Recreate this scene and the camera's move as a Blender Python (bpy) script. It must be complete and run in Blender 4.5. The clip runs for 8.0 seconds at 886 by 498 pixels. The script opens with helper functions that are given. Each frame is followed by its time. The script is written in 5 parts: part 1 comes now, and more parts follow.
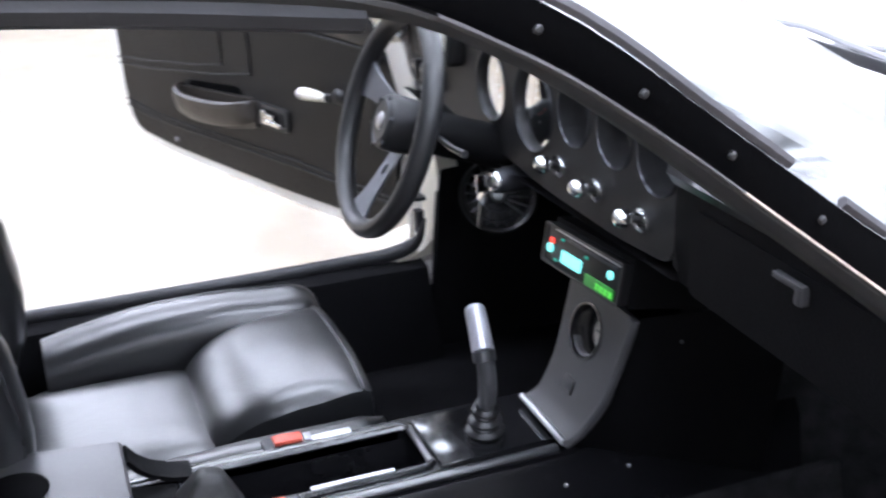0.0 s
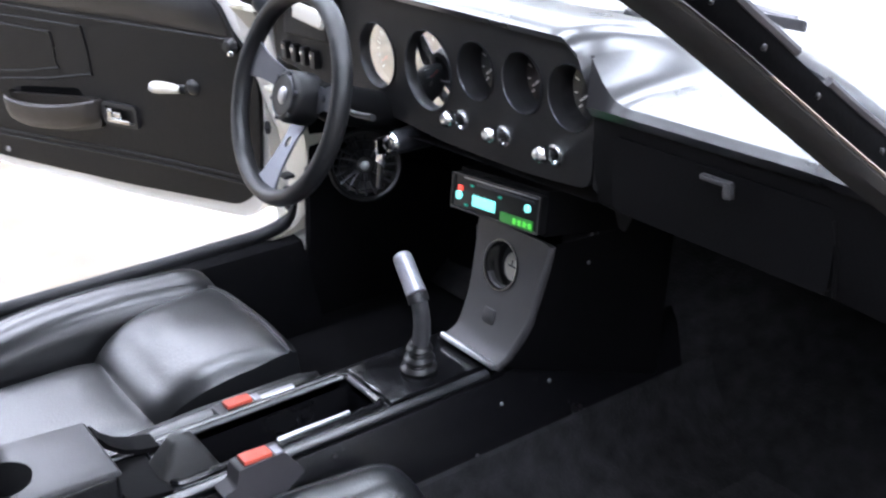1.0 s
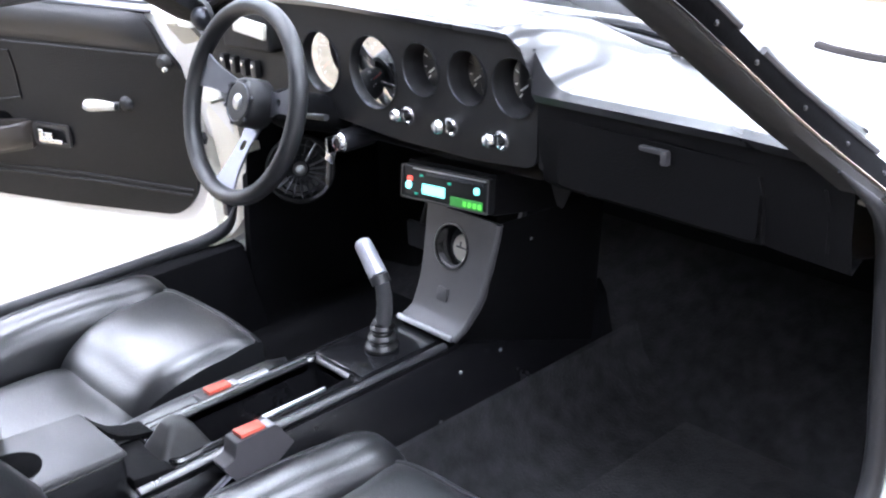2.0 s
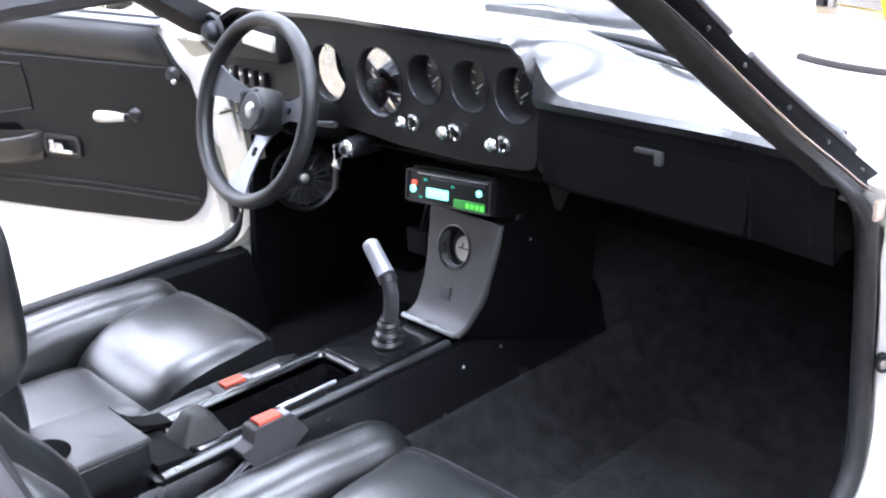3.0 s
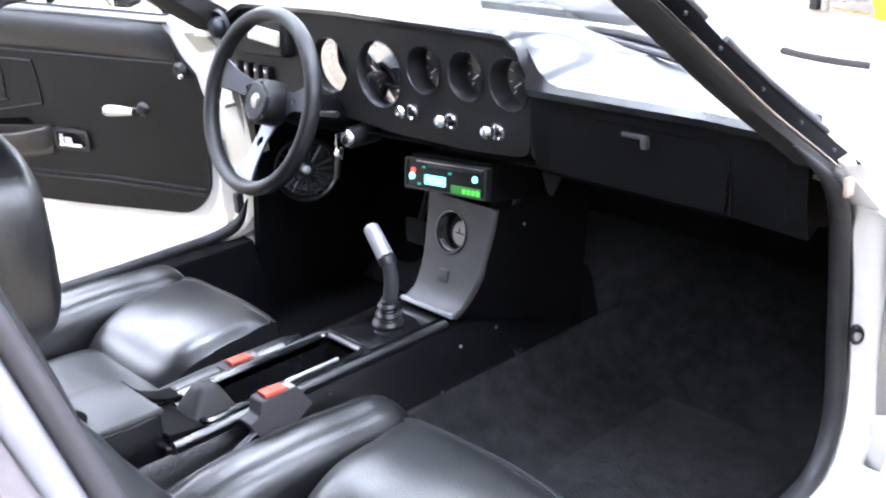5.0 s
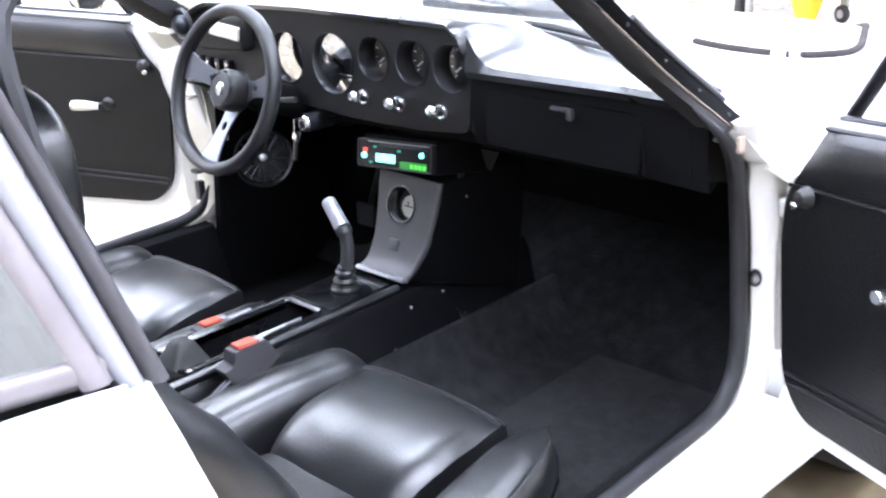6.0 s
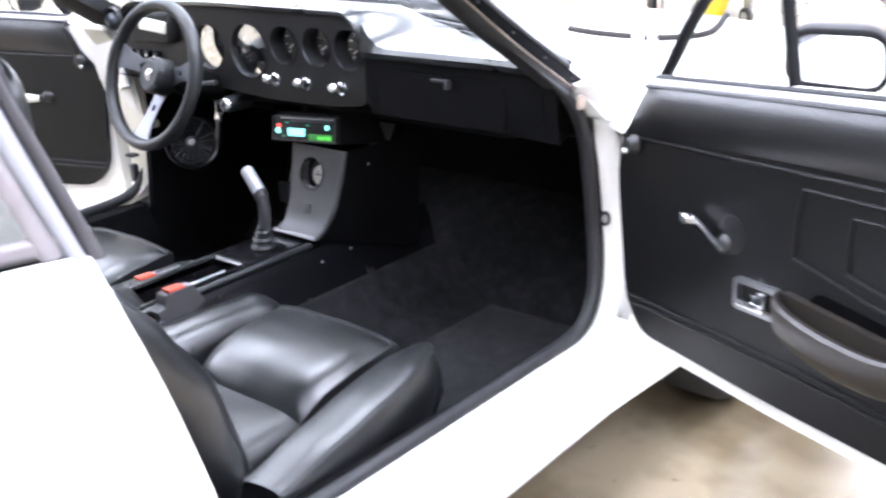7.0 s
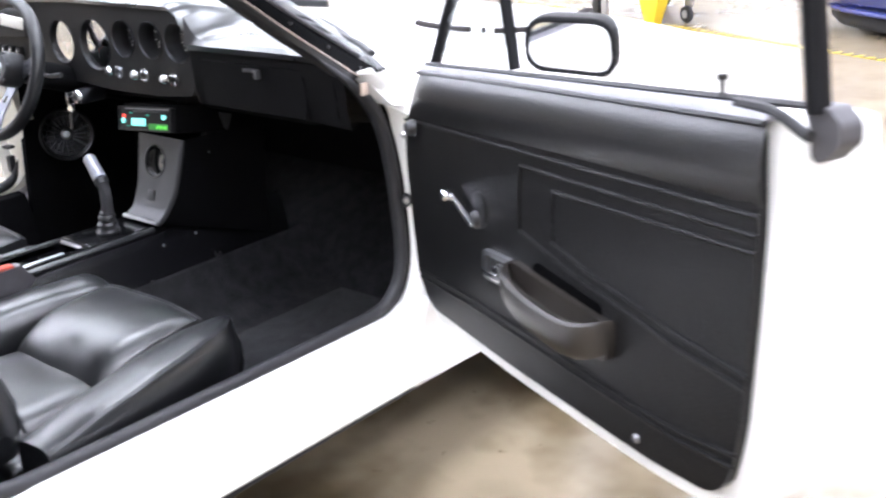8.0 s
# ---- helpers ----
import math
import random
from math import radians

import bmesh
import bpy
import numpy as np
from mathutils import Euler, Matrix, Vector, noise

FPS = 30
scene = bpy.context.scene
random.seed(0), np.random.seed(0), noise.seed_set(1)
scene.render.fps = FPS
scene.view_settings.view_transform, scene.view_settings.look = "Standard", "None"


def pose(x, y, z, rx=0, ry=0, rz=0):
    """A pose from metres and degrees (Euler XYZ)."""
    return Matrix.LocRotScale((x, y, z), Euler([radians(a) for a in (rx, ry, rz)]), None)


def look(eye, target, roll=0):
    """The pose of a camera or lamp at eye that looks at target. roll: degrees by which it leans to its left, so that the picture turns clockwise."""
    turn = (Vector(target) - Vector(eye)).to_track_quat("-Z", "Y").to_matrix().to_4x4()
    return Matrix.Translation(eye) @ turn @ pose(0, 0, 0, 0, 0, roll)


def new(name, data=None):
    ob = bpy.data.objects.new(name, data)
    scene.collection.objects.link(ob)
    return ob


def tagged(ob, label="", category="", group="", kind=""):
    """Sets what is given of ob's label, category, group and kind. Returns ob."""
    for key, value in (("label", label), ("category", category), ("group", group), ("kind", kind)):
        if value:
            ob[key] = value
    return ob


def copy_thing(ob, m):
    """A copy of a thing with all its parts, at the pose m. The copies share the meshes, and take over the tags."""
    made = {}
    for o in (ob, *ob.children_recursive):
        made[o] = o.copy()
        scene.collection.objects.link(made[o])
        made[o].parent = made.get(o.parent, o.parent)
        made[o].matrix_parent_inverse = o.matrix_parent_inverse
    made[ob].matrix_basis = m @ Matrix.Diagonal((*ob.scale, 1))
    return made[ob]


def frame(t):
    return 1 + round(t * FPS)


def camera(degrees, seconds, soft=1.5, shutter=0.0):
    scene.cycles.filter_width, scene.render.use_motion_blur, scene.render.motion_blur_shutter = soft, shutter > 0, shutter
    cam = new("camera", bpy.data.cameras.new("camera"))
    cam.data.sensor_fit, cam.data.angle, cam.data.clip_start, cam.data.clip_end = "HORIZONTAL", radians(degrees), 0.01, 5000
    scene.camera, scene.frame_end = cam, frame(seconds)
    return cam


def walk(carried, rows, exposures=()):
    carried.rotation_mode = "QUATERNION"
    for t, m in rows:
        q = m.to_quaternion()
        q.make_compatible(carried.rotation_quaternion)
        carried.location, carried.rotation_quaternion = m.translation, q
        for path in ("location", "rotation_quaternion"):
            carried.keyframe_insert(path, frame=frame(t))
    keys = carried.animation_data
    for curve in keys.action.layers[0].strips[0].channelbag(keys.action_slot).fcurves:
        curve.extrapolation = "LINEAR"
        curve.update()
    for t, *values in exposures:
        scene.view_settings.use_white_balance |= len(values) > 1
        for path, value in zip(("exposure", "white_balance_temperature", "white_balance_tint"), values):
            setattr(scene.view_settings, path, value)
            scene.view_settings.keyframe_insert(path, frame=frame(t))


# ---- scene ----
cam = camera(44.0, 8.0, soft=2.2, shutter=0.5)
PATH = [
    (0, (1.061, -0.576, 1.231), (-0.658, 0.072, 0.441), -1.2),
    (0.5, (1.066, -0.7, 1.232), (-0.528, 0.21, 0.437), -2.3),
    (1, (1.083, -0.823, 1.229), (-0.428, 0.211, 0.425), -2.3),
    (1.5, (1.103, -0.918, 1.235), (-0.302, 0.25, 0.422), -2.8),
    (3, (1.173, -1.072, 1.248), (-0.2, 0.173, 0.497), -2.9),
    (3.5, (1.178, -1.074, 1.244), (-0.205, 0.166, 0.5), -3.0),
    (4, (1.18, -1.078, 1.242), (-0.206, 0.158, 0.501), -3.0),
    (5.5, (1.292, -1.19, 1.244), (-0.057, 0.091, 0.509), -2.8),
    (6, (1.371, -1.279, 1.244), (0.065, 0.053, 0.521), -2.8),
    (6.5, (1.477, -1.373, 1.247), (0.215, 0.003, 0.531), -3.2),
    (7, (1.64, -1.452, 1.241), (0.404, -0.046, 0.538), -3.2),
    (7.5, (1.805, -1.436, 1.234), (0.605, 0.005, 0.536), -3.2),
    (8, (1.981, -1.317, 1.223), (0.744, 0.091, 0.523), -3.5),
]
walk(cam, [(t, look(eye, target, roll)) for t, eye, target, roll in PATH],
     [(0, -0.6, 6050, 10), (0.5, -0.8, 6050, 10), (1.0, -0.55, 6050, 10), (1.5, -0.15, 6050, 10), (3.0, 0.17, 6000, 10), (5.5, 0.16, 6000, 10),
      (6.5, 0.15, 6050, 10), (7.0, 0.03, 6150, 10), (7.5, -0.29, 6300, 10), (8.0, -0.32, 6350, 10)])

# ---- light and exposure ----
world = bpy.data.worlds.new("hall_air")
scene.world = world
world.use_nodes = True
world.node_tree.nodes["Background"].inputs[0].default_value = (0.9, 0.95, 1.0, 1)
world.node_tree.nodes["Background"].inputs[1].default_value = 0.15
LAMP = 26.0          # radiance of the ceiling diffusers


# ---- materials ----
def mat(name, color, rough=0.5, metal=0.0, coat=0.0, vary=0.12, scale=8.0, bump=0.0, bump_scale=200.0, rough_vary=0.08,
        emit=0.0, spec=0.5, tint=None, sheen=0.0, coat_rough=0.06):
    m = bpy.data.materials.new(name)
    m.use_nodes = True
    nt = m.node_tree
    n, l = nt.nodes, nt.links
    b = n["Principled BSDF"]
    b.inputs["Metallic"].default_value = metal
    b.inputs["Coat Weight"].default_value = coat
    b.inputs["Coat Roughness"].default_value = coat_rough
    b.inputs["Specular IOR Level"].default_value = spec
    if sheen:
        b.inputs["Sheen Weight"].default_value = sheen
        b.inputs["Sheen Roughness"].default_value = 0.4
    co = n.new("ShaderNodeTexCoord")
    big = n.new("ShaderNodeTexNoise")
    big.inputs["Scale"].default_value = scale
    big.inputs["Detail"].default_value = 5
    l.new(co.outputs["Object"], big.inputs["Vector"])
    ramp = n.new("ShaderNodeMixRGB")
    c2 = tint or tuple(max(0.0, c * (1 - vary)) for c in color)
    c1 = tuple(min(1.0, c * (1 + vary)) for c in color)
    ramp.inputs[1].default_value = (*c1, 1)
    ramp.inputs[2].default_value = (*c2, 1)
    l.new(big.outputs["Fac"], ramp.inputs[0])
    l.new(ramp.outputs[0], b.inputs["Base Color"])
    fine = n.new("ShaderNodeTexNoise")
    fine.inputs["Scale"].default_value = bump_scale
    fine.inputs["Detail"].default_value = 3
    l.new(co.outputs["Object"], fine.inputs["Vector"])
    mr = n.new("ShaderNodeMapRange")
    mr.inputs["To Min"].default_value = max(0.02, rough - rough_vary)
    mr.inputs["To Max"].default_value = min(1.0, rough + rough_vary)
    l.new(big.outputs["Fac"], mr.inputs["Value"])
    l.new(mr.outputs[0], b.inputs["Roughness"])
    if bump:
        bp = n.new("ShaderNodeBump")
        bp.inputs["Strength"].default_value = bump
        bp.inputs["Distance"].default_value = 0.002
        l.new(fine.outputs["Fac"], bp.inputs["Height"])
        l.new(bp.outputs[0], b.inputs["Normal"])
    if emit:
        b.inputs["Emission Color"].default_value = (*color, 1)
        b.inputs["Emission Strength"].default_value = emit
    return m


def glass_mat(name, tint=(0.9, 0.95, 0.93), base=0.05, rough=0.02, rim=0.4):
    m = bpy.data.materials.new(name)
    m.use_nodes = True
    n, l = m.node_tree.nodes, m.node_tree.links
    n.remove(n["Principled BSDF"])
    out = n["Material Output"]
    tr, gl, mx, fr, pw = (n.new("ShaderNodeBsdfTransparent"), n.new("ShaderNodeBsdfGlossy"), n.new("ShaderNodeMixShader"), n.new("ShaderNodeLayerWeight"), n.new("ShaderNodeMath"))
    tr.inputs[0].default_value = (*tint, 1)
    gl.inputs["Roughness"].default_value = rough
    fr.inputs[0].default_value = 0.5
    pw.operation = "MULTIPLY_ADD"
    sq = n.new("ShaderNodeMath")
    sq.operation = "POWER"
    sq.inputs[1].default_value = 4.0
    l.new(fr.outputs["Facing"], sq.inputs[0])
    l.new(sq.outputs[0], pw.inputs[0])
    pw.inputs[1].default_value, pw.inputs[2].default_value = rim, base
    l.new(pw.outputs[0], mx.inputs[0])
    l.new(tr.outputs[0], mx.inputs[1])
    l.new(gl.outputs[0], mx.inputs[2])
    l.new(mx.outputs[0], out.inputs[0])
    return m


WHITE = mat("white_car_paint", (0.80, 0.79, 0.76), 0.32, coat=0.6, vary=0.02, scale=3, rough_vary=0.04)
JAMB = mat("cream_jamb_paint", (0.72, 0.70, 0.62), 0.4, vary=0.06, scale=9, tint=(0.62, 0.58, 0.47))
LEATHER = mat("black_leather", (0.008, 0.0085, 0.0095), 0.45, vary=0.3, scale=14, bump=0.2, bump_scale=300, rough_vary=0.06, spec=0.18, coat=1.0, coat_rough=0.29)
LEATHER.node_tree.nodes["Principled BSDF"].inputs["Coat IOR"].default_value = 2.15
LEATHER.node_tree.nodes["Principled BSDF"].inputs["Coat IOR"].default_value = 1.68
PIPING = mat("black_piping", (0.03, 0.03, 0.032), 0.3, bump=0.05)
VINYL = mat("black_door_vinyl", (0.0045, 0.0045, 0.005), 0.38, vary=0.25, scale=10, bump=0.55, bump_scale=280, rough_vary=0.06, spec=0.28)
DASHV = mat("black_dash_vinyl", (0.0075, 0.0075, 0.008), 0.5, vary=0.2, scale=12, bump=0.35, bump_scale=380, spec=0.32)
PANELBLK = mat("dull_black_panel", (0.0035, 0.0035, 0.004), 0.6, vary=0.25, scale=12, bump=0.3, bump_scale=380, spec=0.10)
PADTOP = mat("glossy_dash_pad", (0.012, 0.012, 0.0135), 0.30, vary=0.2, scale=7, bump=0.12, bump_scale=260, spec=0.8, coat=0.7, coat_rough=0.22)
TUNNEL = mat("black_tunnel_plastic", (0.006, 0.006, 0.007), 0.25, spec=0.7, vary=0.2, scale=9, bump=0.12, bump_scale=300)
CARPET = mat("black_carpet", (0.020, 0.020, 0.0215), 0.95, vary=0.95, scale=34, bump=1.0, bump_scale=260, spec=0.15, sheen=0.14)
FIREWALL = mat("black_bulkhead_lining", (0.007, 0.007, 0.0078), 0.9, vary=0.5, scale=9, bump=0.6, bump_scale=400, spec=0.06)
GLOSSY = mat("gloss_black_trim", (0.008, 0.008, 0.009), 0.2, vary=0.2, scale=15, coat=1.0, coat_rough=0.12)
RUBBER = mat("black_rubber", (0.022, 0.022, 0.024), 0.5, vary=0.25, scale=20, bump=0.1, spec=0.35)
PLASTIC = mat("black_plastic", (0.018, 0.018, 0.019), 0.38, vary=0.2, scale=20, bump=0.1, bump_scale=400)
CHROME = mat("chrome", (0.82, 0.83, 0.85), 0.14, metal=1.0, vary=0.05, scale=30, rough_vary=0.06)
STEEL = mat("satin_steel", (0.55, 0.56, 0.58), 0.32, metal=1.0, vary=0.12, scale=30)
FRAMEBLK = mat("black_window_frame", (0.008, 0.008, 0.009), 0.55, vary=0.3, scale=25, bump=0.1, spec=0.12)
SATIN = mat("grey_console_face", (0.068, 0.067, 0.070), 0.36, metal=0.3, vary=0.15, scale=20, bump=0.15, bump_scale=500)
KNOBGREY = mat("grey_shift_grip", (0.33, 0.33, 0.36), 0.35, metal=0.4, vary=0.1, scale=30)
LEVERGREY = mat("worn_lever_metal", (0.10, 0.10, 0.105), 0.38, metal=0.4, vary=0.3, scale=40)
BOOT = mat("dark_shift_boot", (0.012, 0.0115, 0.012), 0.34, vary=0.3, scale=25)
IVORY = mat("ivory_plastic", (0.75, 0.72, 0.64), 0.35, vary=0.05)
RED = mat("red_button", (0.66, 0.11, 0.07), 0.45, vary=0.1, scale=40)
TANWOOD = mat("bare_tan_flange", (0.42, 0.335, 0.27), 0.5, vary=0.25, scale=25)
MAUVE = mat("dull_mauve_flange", (0.06, 0.055, 0.055), 0.5, vary=0.2, scale=25)
# jamb paint with the shade of the door gap put into its colour
JAMBSHADE = mat("shaded_jamb_paint", (0.33, 0.31, 0.285), 0.5, vary=0.12, scale=12)
SPOKE = mat("brushed_spoke_metal", (0.15, 0.155, 0.175), 0.36, metal=0.75, vary=0.2, scale=30)
DARKMETAL = mat("spoke_black_metal", (0.05, 0.052, 0.06), 0.3, metal=0.6, vary=0.15, scale=30)
DIAL = mat("black_dial", (0.012, 0.012, 0.013), 0.35)
DIALMARK = mat("white_dial_mark", (0.8, 0.8, 0.78), 0.5)
DIALRED = mat("red_dial_needle", (0.75, 0.06, 0.03), 0.5)
CYAN = mat("cyan_display", (0.30, 0.95, 0.88), 0.4, emit=1.5)
GREEN = mat("green_display", (0.10, 0.55, 0.06), 0.4, emit=0.9)
TEALDOT = mat("teal_lamp", (0.03, 0.35, 0.25), 0.4, emit=0.5)
DIMGREEN = mat("dim_green_display", (0.03, 0.20, 0.03), 0.4, emit=0.45)
RADIOBLK = mat("radio_black_plastic", (0.006, 0.006, 0.0065), 0.35, vary=0.2, scale=30, spec=0.3)
REDLED = mat("red_led", (1.0, 0.08, 0.05), 0.4, emit=1.5)
GLASS = glass_mat("clear_glass", (0.97, 0.985, 0.98), 0.03)
SCREENGLASS = glass_mat("dusty_windscreen_glass", (0.97, 0.985, 0.98), 0.03, 0.32, 0.65)
TINTED = glass_mat("tinted_glass", (0.55, 0.6, 0.62), 0.36)
GAUGEGLASS = glass_mat("gauge_glass", (0.95, 0.95, 0.95), 0.8)
DIALGLASS = glass_mat("dial_glass", (0.9, 0.9, 0.9), 0.06)
RAIL = mat("worn_bright_rail", (0.22, 0.22, 0.235), 0.34, metal=0.6, vary=0.25, scale=18)
ROLLVINYL = mat("soft_door_roll_vinyl", (0.006, 0.006, 0.0068), 0.42, vary=0.25, scale=10, bump=0.4, bump_scale=280, rough_vary=0.06, spec=0.4, coat=0.5, coat_rough=0.4)
PULL = mat("brown_black_pull", (0.022, 0.0185, 0.0155), 0.34, vary=0.5, scale=20, bump=0.3, bump_scale=300, spec=0.6)
HOODSEAL = mat("weathered_hood_rubber", (0.034, 0.030, 0.030), 0.8, vary=0.3, scale=25, bump=0.2, spec=0.06)
EDGE = mat("polished_console_edge", (0.02, 0.02, 0.022), 0.3, vary=0.3, scale=30, coat=1.0, coat_rough=0.22, spec=1.0)
HBOOT = mat("dusty_brake_boot", (0.030, 0.030, 0.029), 0.55, vary=0.3, scale=30, bump=0.2)
GREYRUB = mat("grey_weathered_rubber", (0.055, 0.052, 0.056), 0.6, vary=0.2, scale=20)
RIMSKIN = mat("worn_rim_leather", (0.014, 0.014, 0.015), 0.42, vary=0.3, scale=25, bump=0.2, bump_scale=350, spec=0.6)
PILLARBLK = mat("flat_black_pillar", (0.0025, 0.0025, 0.0028), 0.65, vary=0.3, scale=20, bump=0.15, spec=0.02)
TAUPE = mat("grey_pillar_rubber", (0.032, 0.031, 0.031), 0.55, vary=0.2, scale=20, bump=0.1)
ARMREST = mat("grey_armrest_vinyl", (0.032, 0.032, 0.034), 0.36, coat=0.3, coat_rough=0.25, vary=0.2, scale=16, bump=0.12, bump_scale=400, spec=0.4, rough_vary=0.02)
POSTTRIM = mat("pale_grey_post_trim", (0.27, 0.27, 0.29), 0.3, vary=0.15, scale=12, coat=0.25, coat_rough=0.2)
WINTRIM = mat("mottled_window_trim", (0.20, 0.18, 0.185), 0.4, vary=0.35, scale=22, coat=0.2, coat_rough=0.2)
MIRROR = mat("mirror_glass", (0.92, 0.93, 0.93), 0.02, metal=1.0, vary=0.0, rough_vary=0.0)
TYRE = mat("tyre_rubber", (0.025, 0.025, 0.026), 0.8, vary=0.2, bump=0.3, bump_scale=150)
YELLOW = mat("yellow_machine_paint", (0.75, 0.52, 0.03), 0.4, vary=0.1)
BLUE = mat("dark_blue_car_paint", (0.03, 0.04, 0.16), 0.25, coat=0.8, vary=0.1)
HEADLINER = mat("dark_headliner", (0.05, 0.05, 0.055), 0.8, vary=0.2, bump=0.3)
WALLPAINT = mat("pale_wall_paint", (0.42, 0.42, 0.39), 0.7, vary=0.08, scale=1.5)
CEILPAINT = mat("dull_ceiling_paint", (0.20, 0.205, 0.21), 0.8, vary=0.05, scale=1.0)
DIFFUSER = mat("lamp_diffuser", (0.930, 0.95, 1.09), 0.6, vary=0.0, emit=LAMP)


def floor_mat():
    m = mat("sealed_concrete_floor", (0.29, 0.235, 0.162), 0.24, vary=0.1, scale=1.3, tint=(0.17, 0.142, 0.098), spec=0.45, bump=0.04, bump_scale=160, rough_vary=0.07)
    n, l = m.node_tree.nodes, m.node_tree.links
    b = n["Principled BSDF"]
    col = b.inputs["Base Color"].links[0].from_node.outputs[0]
    co = next(x for x in n if x.type == "TEX_COORD")
    # stains with painted-in shade round the door, fading into the clean floor
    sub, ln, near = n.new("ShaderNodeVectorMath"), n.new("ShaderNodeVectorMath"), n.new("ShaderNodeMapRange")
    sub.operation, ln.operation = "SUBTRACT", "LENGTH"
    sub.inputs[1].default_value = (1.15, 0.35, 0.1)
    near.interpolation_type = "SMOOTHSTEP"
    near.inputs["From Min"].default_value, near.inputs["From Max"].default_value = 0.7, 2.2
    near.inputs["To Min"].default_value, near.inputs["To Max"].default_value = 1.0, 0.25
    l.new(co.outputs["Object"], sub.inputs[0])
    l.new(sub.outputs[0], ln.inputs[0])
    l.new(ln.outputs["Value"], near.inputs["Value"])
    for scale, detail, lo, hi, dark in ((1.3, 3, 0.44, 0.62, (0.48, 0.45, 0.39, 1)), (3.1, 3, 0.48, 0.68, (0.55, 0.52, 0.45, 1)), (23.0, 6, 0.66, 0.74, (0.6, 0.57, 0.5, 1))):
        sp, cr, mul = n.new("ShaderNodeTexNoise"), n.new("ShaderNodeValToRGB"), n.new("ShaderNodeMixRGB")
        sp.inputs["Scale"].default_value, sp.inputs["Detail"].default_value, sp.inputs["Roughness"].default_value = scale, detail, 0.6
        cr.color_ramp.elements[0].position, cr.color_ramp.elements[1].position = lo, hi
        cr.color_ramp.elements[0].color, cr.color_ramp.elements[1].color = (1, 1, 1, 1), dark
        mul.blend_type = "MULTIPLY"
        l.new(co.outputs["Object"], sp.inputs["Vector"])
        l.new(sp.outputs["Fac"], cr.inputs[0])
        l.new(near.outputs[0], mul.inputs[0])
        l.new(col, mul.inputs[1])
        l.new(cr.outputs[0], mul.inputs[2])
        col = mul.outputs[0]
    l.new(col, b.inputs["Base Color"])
    return m


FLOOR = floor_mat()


def creases(m, scale, strength, stretch):
    """Soft wrinkles under the fine grain of a hide."""
    n, l = m.node_tree.nodes, m.node_tree.links
    co = next(x for x in n if x.type == "TEX_COORD")
    mp, no, bp = n.new("ShaderNodeMapping"), n.new("ShaderNodeTexNoise"), n.new("ShaderNodeBump")
    mp.inputs["Scale"].default_value = stretch
    no.inputs["Scale"].default_value = scale
    no.inputs["Detail"].default_value = 4
    no.inputs["Distortion"].default_value = 0.6
    bp.inputs["Strength"].default_value = strength
    bp.inputs["Distance"].default_value = 0.006
    l.new(co.outputs["Object"], mp.inputs["Vector"])
    l.new(mp.outputs[0], no.inputs["Vector"])
    l.new(no.outputs["Fac"], bp.inputs["Height"])
    fine = next(x for x in n if x.type == "BUMP" and x is not bp and x != bp)
    l.new(bp.outputs[0], fine.inputs["Normal"])
    l.new(fine.outputs[0], n["Principled BSDF"].inputs["Coat Normal"])


creases(LEATHER, 14, 0.14, (1.0, 0.7, 1.0))
creases(VINYL, 9, 0.12, (1.0, 1.0, 1.0))


# ---- mesh helpers ----
def part(name, bm, material, parent=None, label="", flat=False, angle=38):
    bmesh.ops.recalc_face_normals(bm, faces=bm.faces)
    me = bpy.data.meshes.new(name)
    bm.to_mesh(me)
    bm.free()
    me.materials.append(material)
    if not flat:
        me.polygons.foreach_set("use_smooth", [True] * len(me.polygons))
        me.set_sharp_from_angle(angle=radians(angle))
    ob = new(name, me)
    if parent is not None:
        ob.parent = parent
    if label:
        tagged(ob, label)
    return ob


def shift(bm, m):
    bmesh.ops.transform(bm, matrix=m, verts=bm.verts)
    return bm


def join(*bms):
    out = bms[0]
    for b in bms[1:]:
        me = bpy.data.meshes.new("tmp")
        b.to_mesh(me)
        b.free()
        out.from_mesh(me)
        bpy.data.meshes.remove(me)
    return out


def loft(rows, close_u=False, close_v=False, caps=False):
    """A skin over rows of points."""
    bm = bmesh.new()
    vs = [[bm.verts.new(p) for p in r] for r in rows]
    nu, nv = len(rows), len(rows[0])
    for i in range(nu if close_u else nu - 1):
        for j in range(nv if close_v else nv - 1):
            q = [vs[i][j], vs[(i + 1) % nu][j], vs[(i + 1) % nu][(j + 1) % nv], vs[i][(j + 1) % nv]]
            bm.faces.new(q)
    if caps:
        bm.faces.new(vs[0])
        bm.faces.new(vs[-1])
    return bm


def thick(bm, d):
    """Give a skin a thickness d against its normals."""
    bmesh.ops.recalc_face_normals(bm, faces=bm.faces)
    bmesh.ops.solidify(bm, geom=bm.faces[:], thickness=d)
    return bm


def smooth_path(pts, n=8, closed=False):
    """Catmull-Rom through points, n steps a span."""
    p = [Vector(q) for q in pts]
    out = []
    m = len(p)
    for i in range(m if closed else m - 1):
        a, b, c, d = (p[(i - 1) % m] if closed or i else p[0] * 2 - p[1], p[i], p[(i + 1) % m],
                      p[(i + 2) % m] if closed or i + 2 < m else p[-1] * 2 - p[-2])
        for k in range(n):
            t = k / n
            out.append(0.5 * ((2 * b) + (c - a) * t + (2 * a - 5 * b + 4 * c - d) * t * t + (3 * b - a - 3 * c + d) * t ** 3))
    if not closed:
        out.append(p[-1])
    return out


